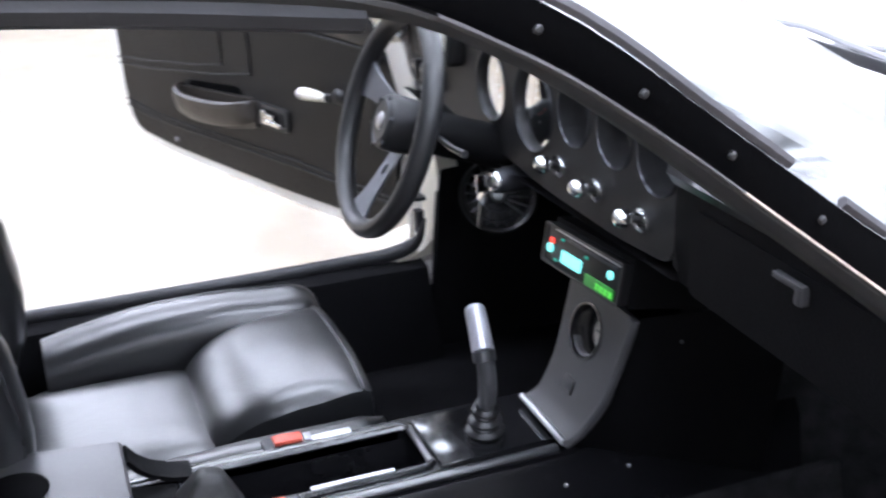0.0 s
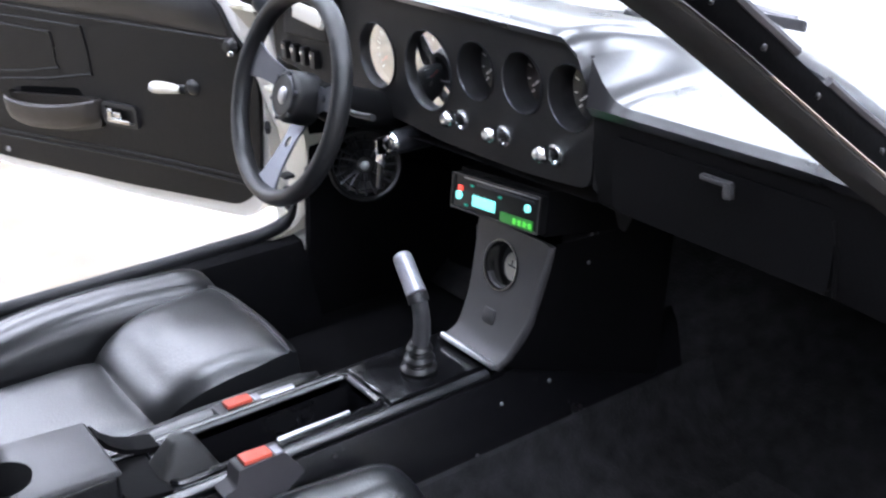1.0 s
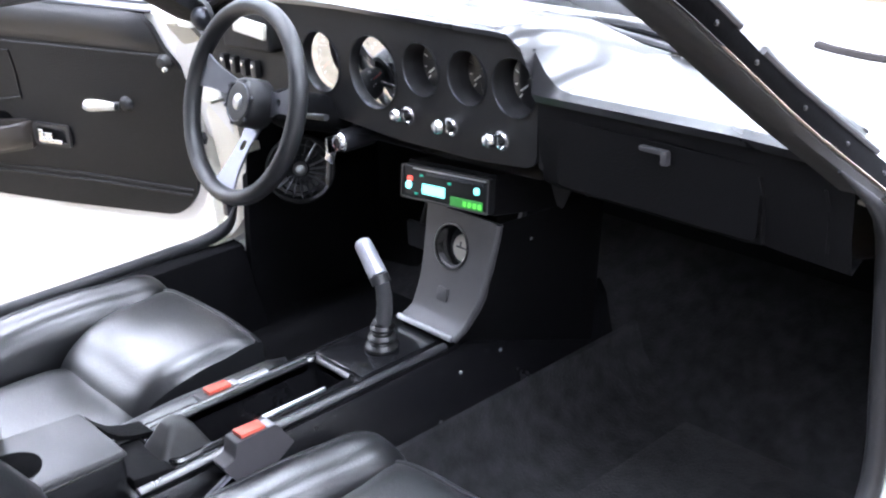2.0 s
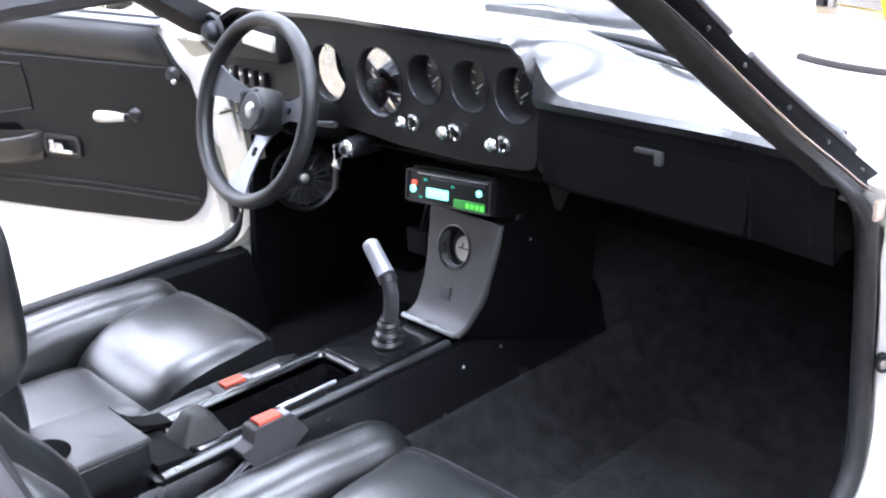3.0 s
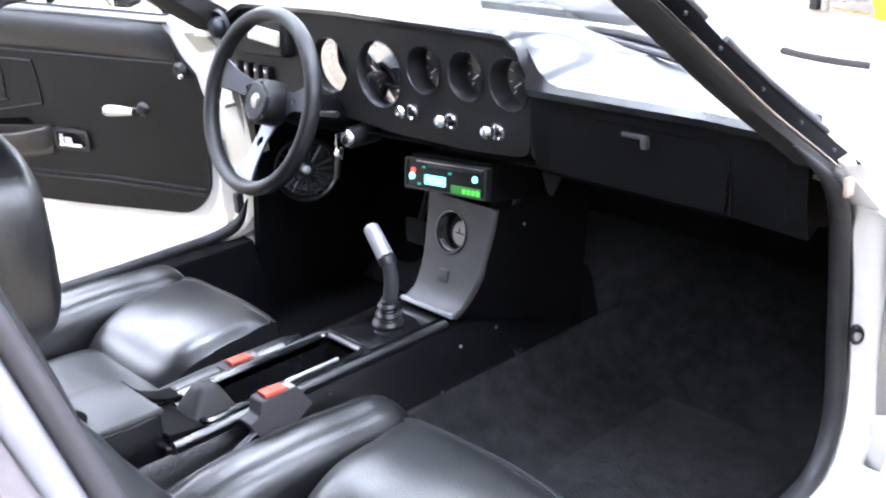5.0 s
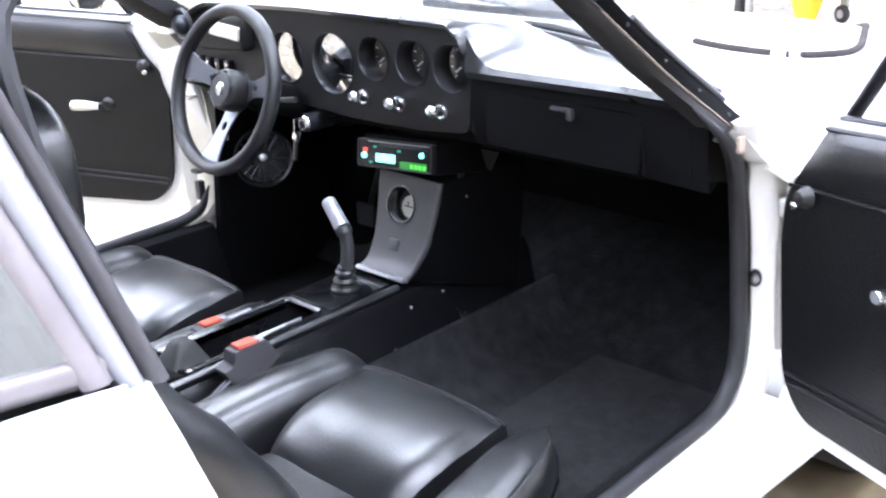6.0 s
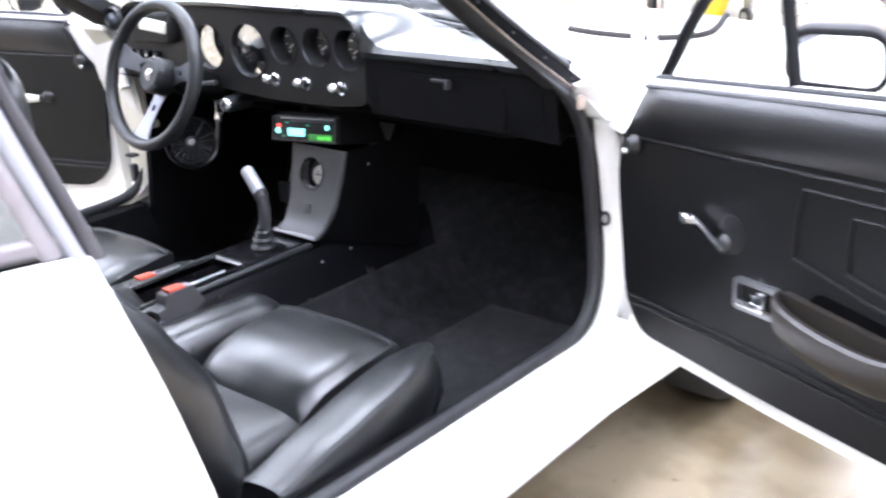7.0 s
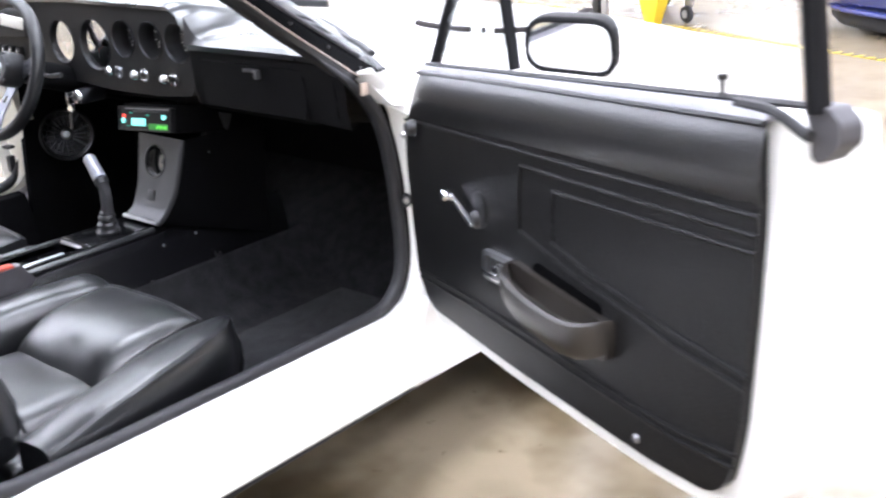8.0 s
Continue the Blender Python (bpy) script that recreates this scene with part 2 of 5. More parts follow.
def tube(path, r, n=10, closed=False, up=(0, 0, 1), caps=True):
    """A sweep along a path. r: a radius, (width, height) or a function of 0..1 that gives either."""
    path = [Vector(p) for p in path]
    rows = []
    m = len(path)
    for i, p in enumerate(path):
        a = path[(i - 1) % m] if closed or i else p
        b = path[(i + 1) % m] if closed or i + 1 < m else p
        d = (b - a).normalized()
        s = d.cross(Vector(up))
        s = s.normalized() if s.length > 1e-4 else Vector((1, 0, 0))
        u = s.cross(d).normalized()
        rr = r(i / max(1, m - 1)) if callable(r) else r
        w, h = rr if isinstance(rr, tuple) else (rr, rr)
        rows.append([p + s * (w * math.cos(2 * math.pi * k / n)) + u * (h * math.sin(2 * math.pi * k / n)) for k in range(n)])
    return loft(rows, close_u=closed, close_v=True, caps=caps and not closed)


def rbox(sx, sy, sz, bevel=0.004, seg=2, at=(0, 0, 0)):
    bm = bmesh.new()
    bmesh.ops.create_cube(bm, size=1)
    bmesh.ops.scale(bm, vec=(sx, sy, sz), verts=bm.verts)
    if bevel:
        bmesh.ops.bevel(bm, geom=bm.edges[:], offset=min(bevel, 0.49 * min(sx, sy, sz)), segments=seg, affect="EDGES", profile=0.6)
    bmesh.ops.translate(bm, vec=at, verts=bm.verts)
    return bm


def hexa(corners, bevel=0.004, seg=2):
    """A box from eight corners: four below, four above, in the same order round."""
    bm = bmesh.new()
    v = [bm.verts.new(c) for c in corners]
    for f in ((0, 1, 2, 3), (4, 5, 6, 7), (0, 1, 5, 4), (1, 2, 6, 5), (2, 3, 7, 6), (3, 0, 4, 7)):
        bm.faces.new([v[i] for i in f])
    bmesh.ops.recalc_face_normals(bm, faces=bm.faces)
    if bevel:
        bmesh.ops.bevel(bm, geom=bm.edges[:], offset=bevel, segments=seg, affect="EDGES", profile=0.6)
    return bm


def lathe(profile, n=32, caps=False):
    rows = [[(r * math.cos(2 * math.pi * k / n), r * math.sin(2 * math.pi * k / n), z) for k in range(n)] for r, z in profile]
    return loft(rows, close_v=True, caps=caps)


def circle(cx, cy, r, n=28, ry=None):
    return [(cx + r * math.cos(2 * math.pi * k / n), cy + (ry or r) * math.sin(2 * math.pi * k / n)) for k in range(n)]


def rounded(pts, r=0.01, n=4):
    """A polygon in 2D with rounded corners."""
    out = []
    m = len(pts)
    for i in range(m):
        p, a, b = Vector(pts[i]), Vector(pts[i - 1]), Vector(pts[(i + 1) % m])
        rr = r[i] if isinstance(r, (list, tuple)) else r
        p0, p1 = p + (a - p).normalized() * rr, p + (b - p).normalized() * rr
        for k in range(n + 1):
            t = k / n
            out.append(tuple(p0 * (1 - t) ** 2 + p * 2 * t * (1 - t) + p1 * t * t))
    return out


def plate(outer, holes=(), depth=0.01, place=None):
    """A plate in the plane x, y with holes, from z = 0 down to -depth."""
    bm = bmesh.new()
    edges = []
    for ring in (outer, *holes):
        v = [bm.verts.new((p[0], p[1], 0)) for p in ring]
        edges += [bm.edges.new((v[i], v[(i + 1) % len(v)])) for i in range(len(v))]
    bmesh.ops.triangle_fill(bm, use_beauty=True, use_dissolve=False, edges=edges)
    ext = bmesh.ops.extrude_face_region(bm, geom=bm.faces[:])
    bmesh.ops.translate(bm, vec=(0, 0, -depth), verts=[g for g in ext["geom"] if isinstance(g, bmesh.types.BMVert)])
    if place is not None:
        shift(bm, place)
    return bm


def pillow(cx, cy, cz, sx, sy, sz, e1=0.5, e2=0.5, nu=28, nv=18):
    """A stuffed form: a superellipsoid with half sizes sx, sy, sz."""
    def sg(v, e):
        return math.copysign(abs(v) ** e, v)
    rows = []
    for j in range(1, nv):
        ph = -math.pi / 2 + math.pi * j / nv
        rows.append([(cx + sx * sg(math.cos(ph), e1) * sg(math.cos(th), e2), cy + sy * sg(math.cos(ph), e1) * sg(math.sin(th), e2),
                      cz + sz * sg(math.sin(ph), e1)) for th in (2 * math.pi * k / nu for k in range(nu))])
    return loft(rows, close_v=True, caps=True)


def basis(o, x, y, z):
    return Matrix((( x[0], y[0], z[0], o[0]), (x[1], y[1], z[1], o[1]), (x[2], y[2], z[2], o[2]), (0, 0, 0, 1)))


def lerp(table, v):
    """Straight lines through (key, value) pairs."""
    if v <= table[0][0]:
        return table[0][1]
    for (a, p), (b, q) in zip(table, table[1:]):
        if v <= b:
            t = (v - a) / (b - a)
            t = t * t * (3 - 2 * t) * 0.5 + t * 0.5
            return p + (q - p) * t
    return table[-1][1]


# ---- the hall ----
HX0, HX1, HY0, HY1, HZ = -21.0, 9.5, -8.0, 26.0, 4.8
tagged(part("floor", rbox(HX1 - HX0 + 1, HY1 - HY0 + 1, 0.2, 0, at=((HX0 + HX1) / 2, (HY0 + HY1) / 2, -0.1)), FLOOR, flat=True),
       "glossy beige sealed concrete workshop floor with stains and painted shade by the door", "floor", kind="structure")
for n, (sx, sy, x, y) in {"wall_north": (HX1 - HX0, 0.2, (HX0 + HX1) / 2, HY1), "wall_south": (HX1 - HX0, 0.2, (HX0 + HX1) / 2, HY0),
                          "wall_east": (0.2, HY1 - HY0 - 0.4, HX1, (HY0 + HY1) / 2), "wall_west": (0.2, HY1 - HY0 - 0.4, HX0, (HY0 + HY1) / 2)}.items():
    tagged(part(n, rbox(sx, sy, HZ, 0, at=(x, y, HZ / 2)), WALLPAINT, flat=True), "pale painted hall wall", "wall", kind="structure")
tagged(part("ceiling", rbox(HX1 - HX0 + 1, HY1 - HY0 + 1, 0.2, 0, at=((HX0 + HX1) / 2, (HY0 + HY1) / 2, HZ + 0.1)), CEILPAINT, flat=True),
       "dull grey hall ceiling", "ceiling", kind="structure")


def ceiling_light():
    e = new("ceiling_light")
    part("frame", plate(rounded([(-0.62, -2.0), (0.62, -2.0), (0.62, 2.0), (-0.62, 2.0)], 0.02), [rounded([(-0.58, -1.96), (0.58, -1.96), (0.58, 1.96), (-0.58, 1.96)], 0.01)], 0.06), STEEL, e)
    part("diffuser", rbox(1.14, 3.9, 0.02, 0, at=(0, 0, -0.035)), DIFFUSER, e, flat=True)
    return tagged(e, "long fluorescent ceiling light with a white diffuser, out of view", "ceiling light", "rows of ceiling lights")


lamp = ceiling_light()
# all unseen; far rows added for reflections, x = 8.0 for side light
spots = [(x, y) for x in (-17.6, -14.4, -11.2, -8.0, -4.8, -1.6, 1.6, 4.8, 8.0) for y in (-5.0, 0.0, 5.0, 10.0, 15.0, 20.0)]
lamp.matrix_basis = pose(spots[0][0], spots[0][1], HZ)
for x, y in spots[1:]:
    copy_thing(lamp, pose(x, y, HZ))

# ---- the white coupe ----
car = tagged(new("car"), "white two-seat sports coupe with both doors open and a black interior", "car")


# front body: the crown of the bonnet and the fenders
def top_z(x, y):
    zc = lerp([(0.2, 0.872), (0.4, 0.862), (0.65, 0.812), (1.2, 0.775), (1.6, 0.68), (1.85, 0.50)], y)
    c = lerp([(0.1, 0.13), (0.65, 0.055), (1.3, 0.12)], y)
    return zc - c * min(abs(x), 0.62) ** 2


def half_width(y):
    return lerp([(0.0, 0.735), (0.4, 0.75), (0.95, 0.765), (1.4, 0.72), (1.7, 0.60), (1.85, 0.42)], y)


def low_edge(y, wheels=(0.70, -1.75), r=0.345, base=0.255):
    z = base
    for w in wheels:
        d = abs(y - w)
        if d < r:
            z = max(z, 0.30 + math.sqrt(r * r - d * d))
    return z


def front_side(y, s):
    w = half_width(y)
    z1 = top_z(min(0.62, w - 0.06), y)
    z0 = min(low_edge(y), z1 - 0.06)
    rows = [(s * min(0.62, w - 0.06), y, z1)]
    for k in range(1, 9):
        a = k / 8 * math.pi / 2
        rows.append((s * (min(0.62, w - 0.06) + (w - min(0.62, w - 0.06)) * math.sin(a)), y, z1 - (z1 - (z0 + z1) * 0.5) * 0.55 * (1 - math.cos(a))))
    zm = rows[-1][2]
    for k in range(1, 6):
        t = k / 5
        rows.append((s * (w - 0.03 * t * t), y, zm + (z0 - zm) * t))
    if s > 0 and y < 0.25:
        back = 0.10 * (1 - max(0, y - 0.03) / 0.22)
        rows = [(x, yy + back * max(0, min(1, (0.80 - z) / 0.07, (z - 0.40) / 0.06)), z) for x, yy, z in rows]
    return rows


ys = [0.03 + 0.02 * k for k in range(9)] + [0.24 + 0.04 * k for k in range(41)]
for s in (1, -1):
    part("fender", thick(loft([front_side(y, s) for y in ys]), 0.004), WHITE, car)


def screen_base(x):
    c = max(0.0, math.cos(x / 0.63 * math.pi / 2))
    return 0.125 + 0.27 * c ** 1.2, 0.815 + 0.055 * c


crown = []
for k in range(41):
    t = (k / 40) ** 1.15
    row = []
    for i in range(33):
        x = -0.62 + 1.24 * i / 32
        yb, zb = screen_base(x)
        y = yb + 0.004 + (1.84 - yb) * t
        x *= min(1.0, (half_width(y) - 0.06) / 0.62)
        row.append((x, y, top_z(x, y) + (zb - 0.004 - top_z(x, yb)) * max(0, 1 - (y - yb) / 0.12) ** 2))
    crown.append(row)
part("hood", thick(loft(crown), 0.004), WHITE, car)
part("nose", loft([[(x * lerp([(0, 1), (1, 0.75)], k / 5), 1.84 + 0.03 * math.sin(k / 5 * math.pi), 0.50 - 0.24 * k / 5) for x in [-0.42 + 0.084 * i for i in range(11)]] for k in range(6)]), WHITE, car)


# rear body: quarters, deck and tail
def rear_section(y):
    w = lerp([(-2.25, 0.60), (-1.9, 0.71), (-1.46, 0.775), (-0.9, 0.75)], y)
    deck = lerp([(-2.25, 0.62), (-1.9, 0.79), (-1.45, 0.905), (-1.2, 0.912), (-1.04, 0.892), (-0.9, 0.876)], y)
    z0 = lerp([(-2.25, 0.45), (-2.0, 0.30), (-1.8, 0.255)], y)
    z0 = max(z0, low_edge(y))
    belt = 0.715 - (0.75 - w) * 0.9
    rows = [(w - 0.035, y, z0), (w - 0.012, y, z0 + 0.10 * (deck - z0))]
    for k in range(1, 9):
        t = k / 8
        rows.append((w - (w - belt) * t ** 3.0, y, z0 + (deck - z0) * (0.1 + 0.9 * t)))
    return rows


yr = [-0.94 - 0.03 * k for k in range(44)]
for s in (1, -1):
    part("rear_quarter", thick(loft([[(s * x, y, z) for x, y, z in rear_section(y)] for y in yr]), 0.004), WHITE, car)
    # the part of the quarter beside the door gap, cut to the slanting rear edge of the opening
    edge = [(-0.81, 0.44), (-0.825, 0.50), (-0.836, 0.553), (-0.872, 0.701), (-0.907, 0.824), (-0.922, 0.875)]
    prof = rear_section(-0.94)

    def skin_x(z):
        return lerp(sorted((p[2], p[0]) for p in prof), z)
    pts = [(v[0], v[1]) for v in smooth_path([(a, b, 0) for a, b in edge], 4)]
    skin = [[(s * skin_x(z), y + (-0.942 - y) * k / 6, z) for k in range(7)] for y, z in pts]
    jamb = [[(s * (skin_x(z) - 0.05), y - 0.01, z), (s * (skin_x(z) - 0.004), y, z), (s * skin_x(z), y, z)] for y, z in pts]
    part("door_post", join(thick(loft(skin), 0.003), loft(jamb)), WHITE, car)
deck_rows = [[(x, y, lerp([(-2.25, 0.62), (-1.9, 0.79), (-1.45, 0.905), (-1.2, 0.912), (-1.04, 0.892), (-0.9, 0.876)], y) + 0.02 * (1 - (x / 0.72) ** 2)) for x in
              [(-1 + 2 * k / 14) * (0.715 - (0.75 - lerp([(-2.25, 0.60), (-1.9, 0.71), (-1.46, 0.775), (-0.9, 0.75)], y)) * 0.9) for k in range(15)]] for y in yr[20:]]
part("rear_deck", thick(loft(deck_rows), 0.004), WHITE, car)
part("tail_panel", loft([[(x * 0.6, -2.235 - 0.02 * math.sin(k / 5 * math.pi), 0.64 - 0.20 * k / 5) for x in [-1 + 0.2 * i for i in range(11)]] for k in range(6)]), WHITE, car)

# sills: the white rocker and the step of the opening
for s in (1, -1):
    prof = [(0.670, 0.418), (0.695, 0.424), (0.712, 0.416), (0.722, 0.39), (0.728, 0.33), (0.722, 0.275), (0.712, 0.252), (0.68, 0.245), (0.662, 0.25), (0.662, 0.40)]
    rows = [[(s * x, y, z) for x, z in prof] for y in [-1.13 + 0.0585 * k for k in range(24)]]
    if s > 0:
        rows = []
        for k in range(27):
            y = -1.13 + 0.05 * k
            e = y if y > -0.72 else -0.72 + (y + 0.72) * 0.25
            tx, tz, bx, bz = 0.661 - 0.083 * e, 0.396 - 0.067 * e, 0.722 - 0.125 * e, 0.268 - 0.102 * e
            rows.append([(tx - 0.045, y, tz - 0.02), (tx - 0.024, y, tz + 0.001), (tx - 0.004, y, tz + 0.006), (tx + 0.012, y, tz), (tx + (bx - tx) * 0.45, y, tz + (bz - tz) * 0.22),
                         (tx + (bx - tx) * 0.85, y, tz + (bz - tz) * 0.55), (bx, y, bz + 0.005), (bx - 0.003, y, bz), (bx - 0.03, y, bz + 0.008), (tx - 0.045, y, bz + 0.010)])
    part("rocker", loft(rows, close_v=True, caps=True), WHITE, car)

# hinge posts in front of the opening
POST = [(-0.043, 0.865), (-0.015, 0.83), (0.008, 0.79), (0.028, 0.66), (0.046, 0.506), (0.036, 0.465), (0.012, 0.438), (-0.04, 0.424)]
POST_R = [(-0.035, 0.865), (0.0, 0.828), (0.045, 0.79), (0.072, 0.74), (0.090, 0.66), (0.096, 0.58), (0.094, 0.50), (0.078, 0.445), (0.045, 0.408), (-0.01, 0.396)]
for s in (1, -1):
    pts = [(v[0], v[1]) for v in smooth_path([(a, b, 0) for a, b in (POST_R if s > 0 else POST)], 4)]
    rows = []
    for y, z in pts:
        if s > 0:
            xe = lerp([(0.40, 0.664), (0.5, 0.660), (0.6, 0.655), (0.74, 0.655), (0.79, 0.668), (0.83, 0.684), (0.865, 0.688)], z)
            rows.append([(xe - 0.015, y + 0.05, z), (xe - 0.012, y + 0.012, z), (xe, y + 0.002, z), (xe + 0.012, y + 0.006, z), (xe + 0.022, y + 0.018, z), (xe + 0.026, y + 0.034, z), (xe + 0.004, y + 0.11, z)])
            continue
        inner = lerp([(0.43, 0.664), (0.50, 0.640), (0.62, 0.612)], z)
        cut = 0.036 * max(0, min(1, (z - 0.79) / 0.07))
        rows.append([(s * inner, y + 0.05, z), (s * inner, y + 0.012, z), (s * 0.685, y + 0.004, z), (s * (0.705 - cut * 0.4), y + 0.006, z), (s * (0.72 - cut), y + 0.02, z), (s * (0.724 - cut), y + 0.05, z), (s * 0.69, y + 0.12, z)])
    part("hinge_post", loft(rows), WHITE if s > 0 else JAMB, car)
    if s > 0:
        K = basis((0.664, 0.089, 0.606), Vector((0.78, 0.62, 0)), (0, 0, 1), Vector((0.62, -0.78, 0)))
        plug = part("door_switch", shift(lathe([(0.011, 0.0), (0.012, 0.006), (0.010, 0.010), (0.0075, 0.008), (0.007, 0.002)], 20), K @ Matrix.Diagonal((0.8, 1.15, 1, 1))), RUBBER, car, "black rubber ring of the door switch")
        part("switch_plunger", shift(lathe([(0.0001, 0.011), (0.005, 0.0105), (0.0075, 0.006), (0.0075, 0)], 16), K @ Matrix.Diagonal((0.8, 1.15, 1, 1))), STEEL, plug)
        # greyed in its paint for the shade inside the door gap
        part("jamb_return", thick(loft([[(0.684, 0.122, z), (0.700, 0.136, z), (0.722, 0.142, z)] for z in (0.40, 0.5, 0.6, 0.70)]), 0.003), JAMBSHADE, car)
        part("sill_end", hexa([(0.655, -0.03, 0.30), (0.712, -0.03, 0.31), (0.716, 0.09, 0.31), (0.655, 0.09, 0.31), (0.660, -0.03, 0.390), (0.674, -0.03, 0.388), (0.723, 0.09, 0.425), (0.660, 0.09, 0.425)], 0.008, 4), WHITE, car)
        for hz, hh in ((0.444, 0.074), (0.712, 0.030)):
            part("hinge_block", rbox(0.030, 0.026, hh, 0.006, 3, at=(0.698, 0.122, hz)), WHITE, car)
    else:
        part("hinge", shift(lathe([(0.0001, -0.013), (0.005, -0.011), (0.006, -0.005), (0.008, 0), (0.006, 0.005), (0.005, 0.011), (0.0001, 0.013)], 12), pose(s * 0.716, 0.024, 0.628)), DARKMETAL, car)
    if s < 0:
        part("hinge_panel", hexa([(-0.625, 0.047, 0.62), (-0.752, 0.047, 0.62), (-0.752, 0.09, 0.62), (-0.625, 0.09, 0.62), (-0.606, -0.020, 0.878), (-0.735, -0.014, 0.862), (-0.735, 0.07, 0.862), (-0.606, 0.07, 0.878)], 0.008, 3), WHITE, car)
        continue
    part("cowl_stub", hexa([(s * 0.672, 0.022, 0.80), (s * 0.712, 0.022, 0.80), (s * 0.712, 0.08, 0.79), (s * 0.664, 0.08, 0.79),
                            (s * 0.664, -0.030, 0.862), (s * 0.690, -0.020, 0.852), (s * 0.69, 0.08, 0.800), (s * 0.650, 0.08, 0.806)], 0.006), WHITE, car)
    part("flange_patch", rbox(0.006, 0.016, 0.022, 0.002, at=(s * 0.693, -0.026, 0.838)), TANWOOD, car)

# roof and pillars
OUT = [(0.640, 0.105, 0.822), (0.632, -0.02, 0.905), (0.63, -0.153, 0.992), (0.63, -0.265, 1.072), (0.625, -0.367, 1.142), (0.60, -0.50, 1.195), (0.585, -0.70, 1.215)]
INN = [(0.675, -0.01, 0.83), (0.655, -0.075, 0.885), (0.63, -0.143, 0.943), (0.62, -0.266, 1.038), (0.615, -0.32, 1.078), (0.61, -0.377, 1.113), (0.605, -0.44, 1.138), (0.60, -0.58, 1.152), (0.60, -0.78, 1.163), (0.62, -0.93, 1.150)]
INN_LEFT = [(0.640, 0.005, 0.852), (0.635, -0.070, 0.903), (0.625, -0.143, 0.953)] + INN[3:]
for s in (1, -1):
    o = smooth_path([(s * x, y, z) for x, y, z in OUT] if s > 0 else [(-x + 0.012, y + 0.015, z + 0.016) for x, y, z in OUT[:4]] + [(-x, y, z) for x, y, z in OUT[4:]], 6)
    inn = smooth_path([(s * x, y, z) for x, y, z in (INN if s > 0 else INN_LEFT)], 6)

    def along(path, t):
        k = t * (len(path) - 1)
        i = min(int(k), len(path) - 2)
        return path[i].lerp(path[i + 1], k - i)
    rows_black, rows_trim, strip = [], [], []
    inn_front = inn[3:6 * 7 + 1]
    w = Vector((s, 0, 0))
    for k in range(31):
        t = k / 30
        a, b = along(o, t), along(inn_front, t)
        mid, mid2 = a.lerp(b, 0.74), a.lerp(b, 0.785)
        rows_black.append([a - w * 0.03, a, a + w * 0.004, a.lerp(mid, 0.5) + w * 0.010, mid + w * 0.010, mid - w * 0.01])
        strip.append([mid + w * 0.006, mid + w * 0.016, mid2 + w * 0.018, mid2 + w * 0.004])
        rows_trim.append([mid2 + w * 0.006, mid2 + w * 0.014, a.lerp(b, 0.85) + w * 0.014, b + w * 0.006, b - w * 0.03, b.lerp(a, 0.3) - w * 0.05, a - w * 0.035])
    part("windscreen_pillar", loft(rows_black), PILLARBLK, car, "black windscreen pillar channel with small screws")
    part("pillar_trim", loft(rows_trim), TAUPE if s > 0 else VINYL, car)
    part("pillar_flange", loft(strip[:13]), TANWOOD if s > 0 else VINYL, car, "bare tan flange edge along the pillar")
    if s > 0:
        part("pillar_flange", loft(strip[12:24]), MAUVE, car, "dull mauve-grey upper flange of the pillar")
    if s > 0:
        lip = [a + w * 0.003 + Vector((0, 0.002, 0.003)) for a in o[4:34]]
        part("pillar_lip", tube(lip[:11], (0.0035, 0.0035), 6), GREYRUB, car)
        part("pillar_lip", tube(lip[12:], (0.0035, 0.0035), 6), GREYRUB, car)
    for k in range(2, 26, 3):
        p = rows_black[k][3]
        part("pillar_screw", shift(lathe([(0.0001, 0.0010), (0.0015, 0.0009), (0.0024, 0), (0.0024, -0.004)], 8), basis(p + Vector((s * 0.001, 0, 0)), (0, 1, 0), (0, 0, 1), (s, 0, 0))), PLASTIC, car)
    # rear roof side: gutter, seal and the post above the belt
    rear_o = [(0.585, -0.70, 1.215), (0.585, -0.9, 1.21), (0.60, -1.05, 1.18), (0.63, -1.25, 1.09), (0.66, -1.5, 0.96), (0.68, -1.62, 0.885)]
    ro = smooth_path([(s * x, y, z) for x, y, z in rear_o], 6)
    part("roof_gutter", tube(o[31:] + ro, (0.010, 0.008), 8), WHITE, car)
    # post in three bands, each a soft bulge between two grooves
    def post_x(z):
        return 0.703 - 0.20 * (z - 0.885)

    def band(ya, yb, fa, fb, h, z0=0.868):
        rows = []
        for k in range(13):
            z = z0 + (1.168 - z0) * k / 12
            a, b = ya + fa * (z - 0.885), yb + fb * (z - 0.885)
            rows.append([(s * (post_x(z) - 0.03), a, z)] + [(s * (post_x(z) - 0.004 + h * math.sin(math.pi * i / 8) ** 0.6), a + (b - a) * i / 8, z) for i in range(9)] + [(s * (post_x(z) - 0.03), b, z)])
        return loft(rows)
    part("post_seal", band(-0.904, -0.9215, -0.29, -0.27, 0.010), GREYRUB, car)
    part("side_post", band(-0.9225, -0.9425, -0.27, -0.31, 0.008), POSTTRIM, car, "pale grey painted post between door and quarter window")
    # quarter window with its mottled trim
    q0 = [(0.697, -0.962, 0.905), (0.690, -1.50, 0.935), (0.665, -1.27, 1.07), (0.640, -1.05, 1.16)]
    q = [Vector((s * x, y, z)) for x, y, z in q0]
    win = part("quarter_window", thick(loft([[q[0], q[1]], [q[0].lerp(q[3], 0.5), q[1].lerp(q[2], 0.5)], [q[3], q[2]]]), 0.003), TINTED, car)
    win.visible_shadow = False
